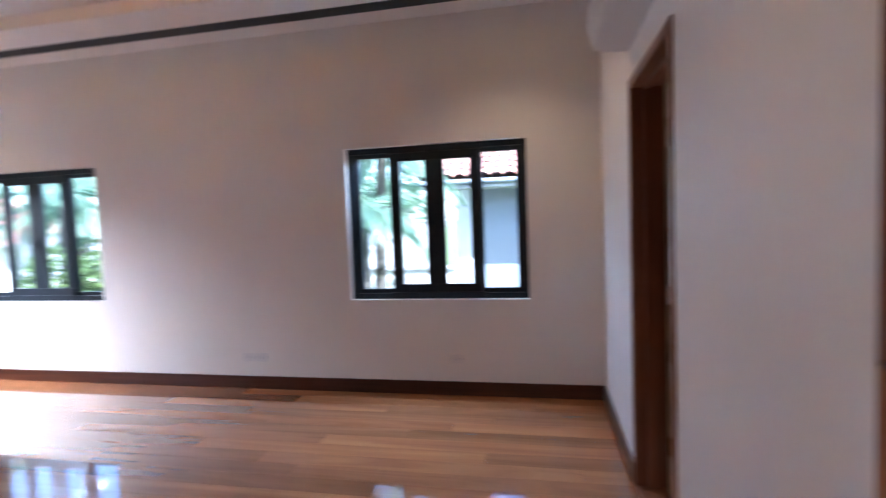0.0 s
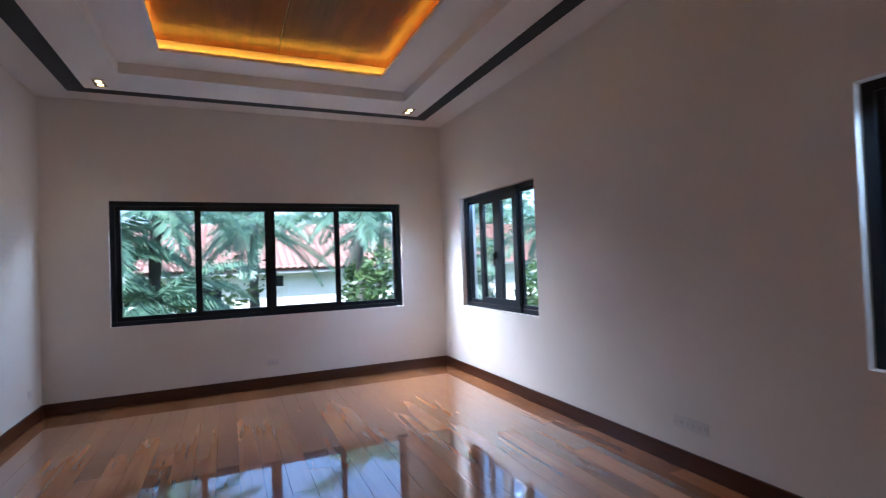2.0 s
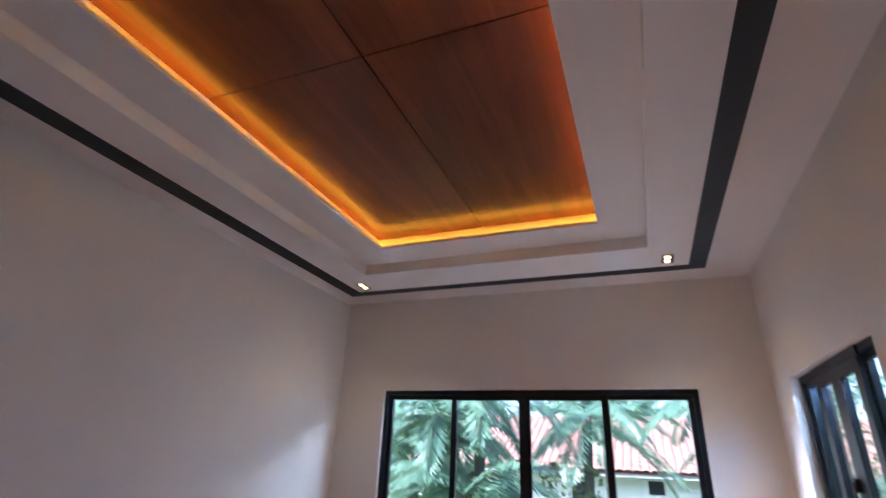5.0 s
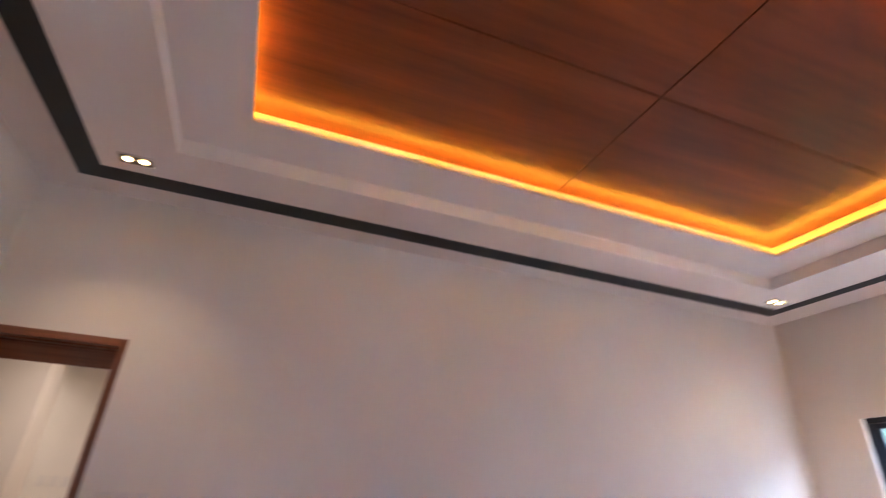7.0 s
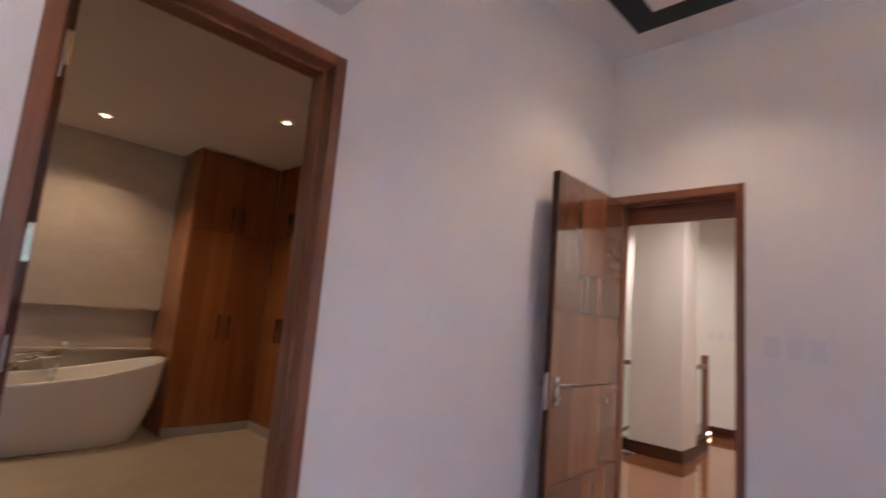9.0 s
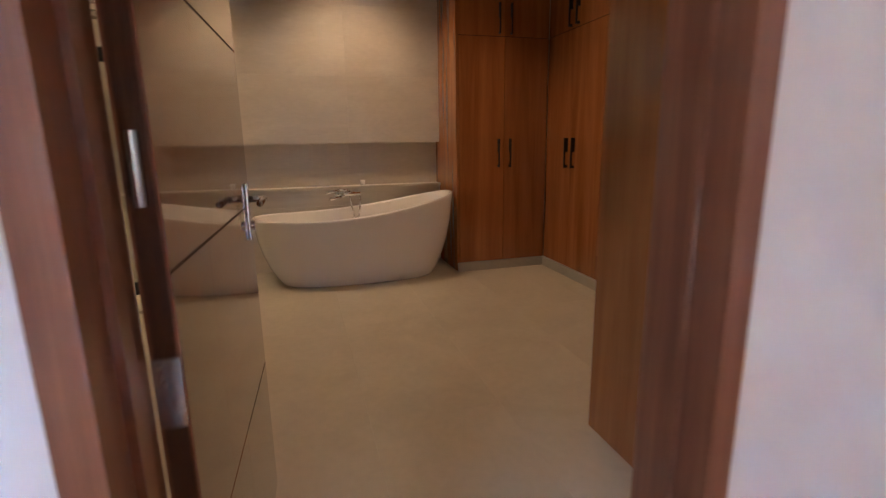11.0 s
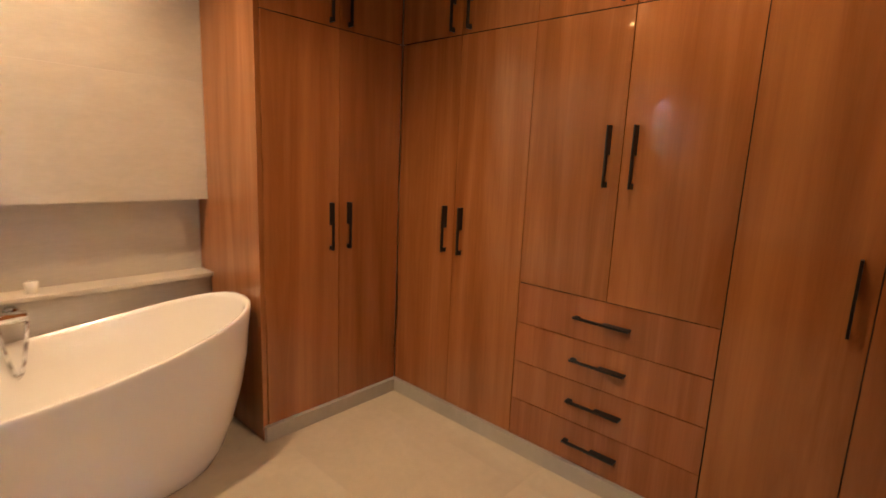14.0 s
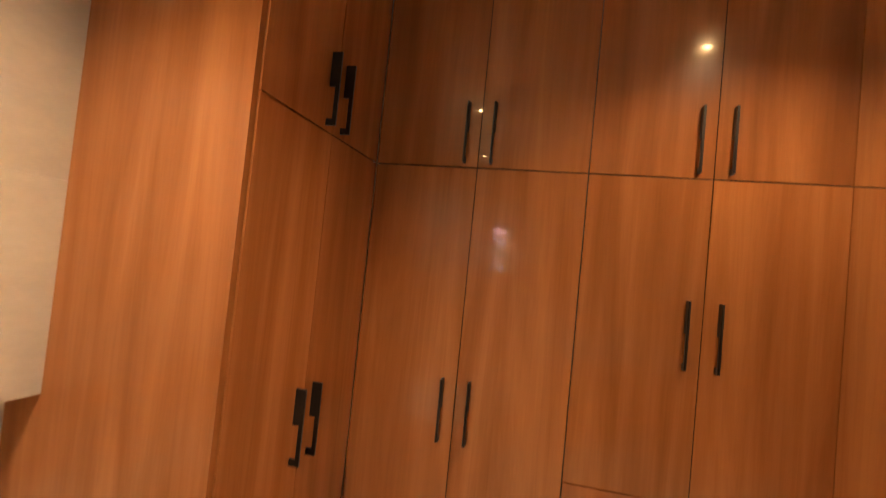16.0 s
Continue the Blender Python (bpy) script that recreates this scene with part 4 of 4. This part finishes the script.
def house_north():
    t = thing("neighbour_house", "shade-darkened grey rendered house with a pinkish tile roof beyond the garden", "house")
    y0, x0, x1, ev = 7.2, -2.35, 8.5, 2.25
    part("wall", wall_with_holes("y", y0, y0 + 0.25, x0, x1, GZ, ev, [(-1.0, -0.45, 0.2, 1.75), (1.3, 2.3, -0.4, 1.6), (4.2, 5.2, -0.4, 1.6)]), M_SHADEGREY, t)
    for a, b, c, d in ((-1.0, -0.45, 0.2, 1.75), (1.3, 2.3, -0.4, 1.6), (4.2, 5.2, -0.4, 1.6)):
        part("window", box(a, b, y0 + 0.12, y0 + 0.16, c, d), M_ALU, t, "dark window")
    part("body", box(x0, x1, y0 + 0.25, y0 + 7, GZ, ev), M_SHADEGREY, t)
    part("pilaster", box(x0 - 0.06, x0 + 0.35, y0 - 0.08, y0 + 0.0, GZ, ev), M_FENCE, t, "pale grey corner pier")
    part("eave", box(x0 - 0.75, x1 + 0.7, y0 - 0.8, y0 + 0.1, ev, ev + 0.16), M_EXTGREY, t, "grey painted eave")
    part("gutter", cyl((x0 - 0.75, y0 - 0.86, ev + 0.13), (x1 + 0.7, y0 - 0.86, ev + 0.13), 0.06, None, 10), M_SHADEGREY, t, "dark gutter")
    sl = Vector((0, 1, 0.5)).normalized()
    bm = bmesh.new()
    o, u = Vector((x0 - 0.8, y0 - 0.85, ev + 0.16)), Vector((x1 - x0 + 1.6, 0, 0))
    bm.faces.new([bm.verts.new(p) for p in (o, o + u, o + u + sl * 2.4, o + sl * 2.4)])
    bmesh.ops.solidify(bm, geom=bm.faces[:], thickness=0.08)
    part("roof", bm, M_ROOF, t, "pinkish clay roof slope")
    tiled_roof(t, (x0 - 0.8, y0 - 0.88, ev + 0.20), (1, 0, 0), sl, 46, 7, 0.27, 0.38, M_ROOF)
    # boundary wall with upright panels
    w = thing("garden_wall", "white garden wall topped with pale grey upright panels", "wall")
    part("base", box(-14, -2.3, 6.2, 6.4, GZ, 0.50), M_EXT, w)
    part("coping", box(-14, -2.3, 6.15, 6.45, 0.50, 0.56, 0.01), M_EXTGREY, w)
    for k in range(23):
        part("panel", box(-14 + k * 0.5, -14 + k * 0.5 + 0.44, 6.28, 6.33, 0.56, 1.55, 0.004), M_FENCE, w)
    part("rail", box(-14, -2.3, 6.26, 6.35, 1.55, 1.60, 0.004), M_EXTGREY, w)


house_north()


def frond(bm, base, yaw, pitch, length, droop, seed, leaf=0.42):
    """One palm frond: a bent rib with paired narrow leaflets."""
    rnd = random.Random(seed)
    d = Vector((math.cos(yaw) * math.cos(pitch), math.sin(yaw) * math.cos(pitch), math.sin(pitch)))
    side = Vector((-math.sin(yaw), math.cos(yaw), 0))
    p = Vector(base)
    n = 20
    for k in range(n):
        f = k / (n - 1)
        q = p + d * (length / n)
        d = (d + Vector((0, 0, -droop / n * (0.5 + 1.5 * f)))).normalized()
        up = side.cross(d).normalized()
        w = 0.012 * (1 - f) + 0.003
        vs = [bm.verts.new(x) for x in (p + side * w, p - side * w, q - side * w, q + side * w)]
        bm.faces.new(vs)
        if k > 1:
            L = leaf * (math.sin(math.pi * min(1, 0.15 + 0.85 * f)) ** 0.6 + 0.15) * rnd.uniform(0.85, 1.1)
            for s in (-1, 1):
                for h in (0, 0.5):
                    o = p + (q - p) * h
                    tip = o + (side * s * 0.85 + d * 0.6 + Vector((0, 0, -0.35 - rnd.random() * 0.3))).normalized() * L
                    mid = o + (tip - o) * 0.45 + up * 0.03
                    wd = d * 0.027
                    a, b_, c, e = bm.verts.new(o - wd), bm.verts.new(mid - wd * 1.1), bm.verts.new(tip), bm.verts.new(mid + wd * 1.1)
                    bm.faces.new([a, b_, c, e])
        p = q


def palm(x, y, top, r, n, length, seed, label="tall green garden palm with a ringed grey trunk"):
    rnd = random.Random(seed)
    t = thing("palm_tree", label, "palm tree", "garden palms")
    t.location = (x, y, GZ)
    bm = bmesh.new()
    hgt = top - 0.1 - GZ
    bendx, bendy = rnd.uniform(-0.3, 0.3), rnd.uniform(-0.3, 0.3)
    prev = None
    for k in range(25):
        f = k / 24
        rr = r * (1.25 - 0.45 * f) * (1.06 if k % 2 else 0.97)
        lp = [bm.verts.new((bendx * f * f + rr * math.cos(a), bendy * f * f + rr * math.sin(a), hgt * f)) for a in [2 * math.pi * i / 12 for i in range(12)]]
        if prev:
            for i in range(12):
                bm.faces.new([prev[i], prev[(i + 1) % 12], lp[(i + 1) % 12], lp[i]])
        prev = lp
    part("trunk", bm, M_BARK, t, "ringed grey trunk", True)
    bm = bmesh.new()
    for i in range(n):
        frond(bm, (bendx, bendy, hgt - 0.05 + 0.1 * rnd.random()), 2 * math.pi * i / n + rnd.uniform(-0.25, 0.25), rnd.uniform(-0.35, 0.8), length * rnd.uniform(0.8, 1.15), rnd.uniform(0.9, 1.9), seed * 100 + i)
    part("crown", bm, M_PALM, t, "arching green fronds")
    return t


for i, (x, y, top, r, n, L) in enumerate([(-10.9, -5.2, 1.7, 0.10, 15, 2.2), (-12.6, -2.3, 2.5, 0.10, 12, 2.1), (-13.5, 0.9, 2.6, 0.12, 15, 2.5),
                                            (-10.4, 1.4, 1.5, 0.09, 13, 2.0), (-14.5, -5.6, 2.4, 0.12, 15, 2.5), (-13.0, -7.6, 2.5, 0.10, 14, 2.4), (-9.4, 3.4, 2.3, 0.09, 14, 2.2), (-9.9, -4.0, 1.1, 0.08, 15, 2.0),
                                            (-7.2, 4.6, 2.6, 0.10, 14, 2.2), (-5.4, 3.4, 2.2, 0.09, 13, 2.0), (-3.1, 3.0, 1.9, 0.10, 12, 1.6), (-3.6, 4.7, 3.0, 0.11, 14, 1.9), (-12.0, 6.0, 3.0, 0.11, 14, 2.4),
                                            (-11.2, -4.1, 2.9, 0.11, 15, 2.2), (-10.6, -4.9, 2.3, 0.10, 15, 2.1), (-16.1, -2.0, 3.0, 0.12, 13, 2.0), (-11.9, -0.1, 3.0, 0.09, 13, 1.9)]):
    palm(x, y, top, r, n, L, 11 + i)


def shrub(x, y, z, rad, hgt, count, seed, label="dense bright green garden shrub"):
    rnd = random.Random(seed)
    t = thing("shrub", label, "shrub", "garden shrubs")
    t.location = (x, y, GZ)
    bm = bmesh.new()
    top = z - GZ
    for k in range(5):
        a = rnd.uniform(0, 6.28)
        add_cyl(bm, (0, 0, 0), (math.cos(a) * rad * 0.4, math.sin(a) * rad * 0.4, top - hgt * 0.4), 0.06, 0.02, 6)
    part("stem", bm, M_BARK, t, "thin brown stems")
    verts, faces = [], []
    lumps = [(rnd.gauss(0, rad * 0.45), rnd.gauss(0, rad * 0.45), top - hgt * rnd.random(), rad * rnd.uniform(0.25, 0.5)) for _ in range(14)]
    for k in range(count):
        lx, ly, lz, lr = rnd.choice(lumps)
        d = Vector((rnd.gauss(0, 1), rnd.gauss(0, 1), rnd.gauss(0, 1))).normalized() * lr * rnd.uniform(0.7, 1.05)
        c = Vector((lx, ly, lz)) + d
        a = Vector((rnd.gauss(0, 1), rnd.gauss(0, 1), rnd.gauss(0, 0.6))).normalized()
        b_ = a.cross(Vector((rnd.gauss(0, 1), rnd.gauss(0, 1), rnd.gauss(0, 1)))).normalized()
        s = rnd.uniform(0.05, 0.11)
        base = len(verts)
        verts += [c - a * s, c + b_ * s * 0.45, c + a * s, c - b_ * s * 0.45]
        faces.append((base, base + 1, base + 2, base + 3))
    me = bpy.data.meshes.new("leaves")
    me.from_pydata([tuple(v) for v in verts], [], faces)
    me.materials.append(M_BUSH)
    ob = new("leaves", me)
    ob.parent = t
    return t


for i, (x, y, z, rad, hgt) in enumerate([(-10.6, 0.3, 1.5, 1.3, 3.2), (-11.6, 2.6, 1.9, 1.6, 4.0), (-12.0, -5.6, 1.2, 1.3, 3.0), (-10.4, -4.8, 0.5, 1.0, 2.4), (-15.5, 3.4, 2.6, 2.0, 4.5), (-16, -8.5, 2.2, 2.0, 4.5),
                                          (-8.4, 2.6, 1.0, 1.0, 2.6), (-6.2, 3.0, 0.9, 0.9, 2.6), (-9.6, 5.4, 1.9, 1.5, 4.0), (-4.4, 4.8, 0.2, 0.7, 2.2), (-11.6, -4.5, 2.1, 1.3, 3.8), (-13.0, -3.9, 1.5, 1.2, 3.2), (-12.6, -0.1, 1.3, 1.1, 3.0)]):
    shrub(x, y, z, rad, hgt, 2600, 40 + i)


def big_tree(x, y, top, rad, seed):
    rnd = random.Random(seed)
    t = thing("tree", "large dark green leafy tree behind the neighbouring house", "tree", "far trees")
    t.location = (x, y, GZ)
    bm = add_cyl(bmesh.new(), (0, 0, 0), (0, 0, (top - GZ) * 0.6), 0.35, 0.18, 10)
    for k in range(6):
        a = k * 1.05
        add_cyl(bm, (0, 0, (top - GZ) * 0.5), (math.cos(a) * rad * 0.6, math.sin(a) * rad * 0.6, (top - GZ) * 0.8), 0.12, 0.03, 6)
    part("trunk", bm, M_BARK, t)
    verts, faces = [], []
    for q in range(26):
        c0 = Vector((rnd.gauss(0, rad * 0.5), rnd.gauss(0, rad * 0.5), (top - GZ) * rnd.uniform(0.5, 0.98)))
        lr = rad * rnd.uniform(0.22, 0.4)
        for k in range(170):
            c = c0 + Vector((rnd.gauss(0, 1), rnd.gauss(0, 1), rnd.gauss(0, 0.8))).normalized() * lr * rnd.uniform(0.6, 1.05)
            a = Vector((rnd.gauss(0, 1), rnd.gauss(0, 1), rnd.gauss(0, 0.5))).normalized()
            b_ = a.cross(Vector((rnd.gauss(0, 1), rnd.gauss(0, 1), rnd.gauss(0, 1)))).normalized()
            s = rnd.uniform(0.14, 0.28)
            base = len(verts)
            verts += [c - a * s, c + b_ * s * 0.5, c + a * s, c - b_ * s * 0.5]
            faces.append((base, base + 1, base + 2, base + 3))
    me = bpy.data.meshes.new("crown")
    me.from_pydata([tuple(v) for v in verts], [], faces)
    me.materials.append(M_PALM)
    ob = new("crown", me)
    ob.parent = t


for i, (x, y, top, rad) in enumerate([(-31, -12, 5.0, 4.0), (-33, -3, 5.5, 4.0), (-32, 6, 5.5, 4.2), (-27, 13, 5.0, 4.0), (-18, 17, 4.6, 3.5), (-11, 24, 5.0, 4.0)]):
    big_tree(x, y, top, rad, 70 + i)


# ---- pieces: floor planks and tiles ----
def shared_box(name, sx, sy, sz, bev, mat):
    bm = box(-sx / 2, sx / 2, -sy / 2, sy / 2, -sz / 2, sz / 2)
    if bev:
        top = [e for e in bm.edges if all(abs(v.co.z - sz / 2) < 1e-6 for v in e.verts)] if bev > 0 else []
        bmesh.ops.bevel(bm, geom=top, offset=abs(bev), segments=1, affect='EDGES')
    me = bpy.data.meshes.new(name)
    bmesh.ops.recalc_face_normals(bm, faces=bm.faces)
    bm.to_mesh(me)
    bm.free()
    me.materials.append(mat)
    return me


floor = structure("floor", box(XW, 0.0, YS, 0.0, -0.06, -0.02), M_CARCASS, "glossy varnished reddish-brown wooden plank floor", "floor")
floor_hall = structure("floor_hall", add_box(add_box(bmesh.new(), -1.6, 0.02, -8.85, YS, -0.06, -0.02), 0.02, 3.2, -6.85, -4.69, -0.06, -0.02), M_CARCASS, "glossy reddish-brown wooden plank floor of the hall", "floor")
PW = 0.152
rnd = random.Random(5)
plank_meshes = {L: shared_box("plank", L - 0.0012, PW - 0.0012, 0.02, 0.0006, M_FLOOR) for L in (0.6, 0.9, 1.2, 1.5, 1.8, 2.1)}


def lay_planks(parent, x0, x1, y0, y1):
    rows = int(round((y1 - y0) / PW))
    for r in range(rows):
        x = x0
        y = y0 + (r + 0.5) * (y1 - y0) / rows
        first = True
        while x < x1 - 0.01:
            left = x1 - x
            L = rnd.choice((0.6, 0.9, 1.2) if first else (1.2, 1.5, 1.8, 2.1))
            first = False
            if left < 2.3:
                L = max((k for k in plank_meshes if k <= left + 0.4), default=0.6)
            ob = new("plank", plank_meshes[L])
            ob.parent = parent
            use = min(L, left)
            ob.location = (x + use / 2, y, -0.01)
            ob.scale = (use / L, (y1 - y0) / rows / PW, 1)
            x += use


lay_planks(floor, XW, 0.0, YS, 0.0)
lay_planks(floor_hall, -1.6, 0.7, -8.85, YS)
structure("threshold", box(0.0, 0.16, -2.19, -1.355, -0.1, 0.004, 0.002), M_FRAME, "wooden threshold of the bathroom doorway", "threshold")

bath_floor = structure("floor_bath", box(0.16, BX + 0.14, BY, 0.0, BF - 0.06, BF - 0.012), M_GROUT, "beige stone-tiled bathroom floor", "floor")
fm = shared_box("tile", 1.1994, 0.5994, 0.016, 0.0005, M_FTILE)
for i in range(4):
    for j in range(8):
        x0, y0 = 0.16 + i * 1.2, -j * 0.6
        x1, y1 = min(x0 + 1.2, BX), max(y0 - 0.6, BY)
        if x1 - x0 < 0.05 or y0 - y1 < 0.05:
            continue
        ob = new("tile", fm)
        ob.parent = bath_floor
        ob.location = ((x0 + x1) / 2, (y0 + y1) / 2, BF - 0.008)
        ob.scale = ((x1 - x0) / 1.2, (y0 - y1) / 0.6, 1)

wm = shared_box("tile", 0.016, 1.1992, 0.5992, -0.0, M_TILE)


def wall_tiles(parent, xf, z0, z1, y0, y1, off):
    """Tiles with their faces at x = xf; xf + 0.016 is the back."""
    z = z0
    while z < z1 - 0.01:
        zt = min(z + 0.6, z1)
        y = y0 + off
        while y > y1:
            a, b = min(y, y0), max(y - 1.2, y1)
            if a - b > 0.01:
                ob = new("tile", wm)
                ob.parent = parent
                ob.location = (xf + 0.008, (a + b) / 2, (z + zt) / 2)
                ob.scale = (1, (a - b) / 1.2, (zt - z) / 0.6)
            y -= 1.2
        z = zt


upper = structure("wall_bath_upper", box(BX + 0.016, BX + 0.14, -2.95, 0.0, NZ1, BZ), M_GROUT, "beige stone-tiled upper bathroom wall", "wall")
lower = structure("wall_bath_lower", box(BX + 0.016, BX + 0.14, -2.95, 0.0, BF - 0.02, NZ0 - 0.02), M_GROUT, "beige stone-tiled lower bathroom wall", "wall")
wall_tiles(upper, BX, NZ1, BZ, 0.0, -2.95, 0.35)
wall_tiles(lower, BX, BF, NZ0 - 0.02, 0.0, -2.95, 0.35)
wall_tiles(tub_wall, BX + 0.124, NZ0, NZ1, 0.0, -2.93, 0.35)
north_tiles = structure("wall_bath_north", wall_with_holes("y", -0.02, -0.004, 0.16, BX, BF, BZ, [(3.42, 3.76, 1.5, 2.2)]), M_TILE, "beige stone-tiled bathroom wall with a small window", "wall")
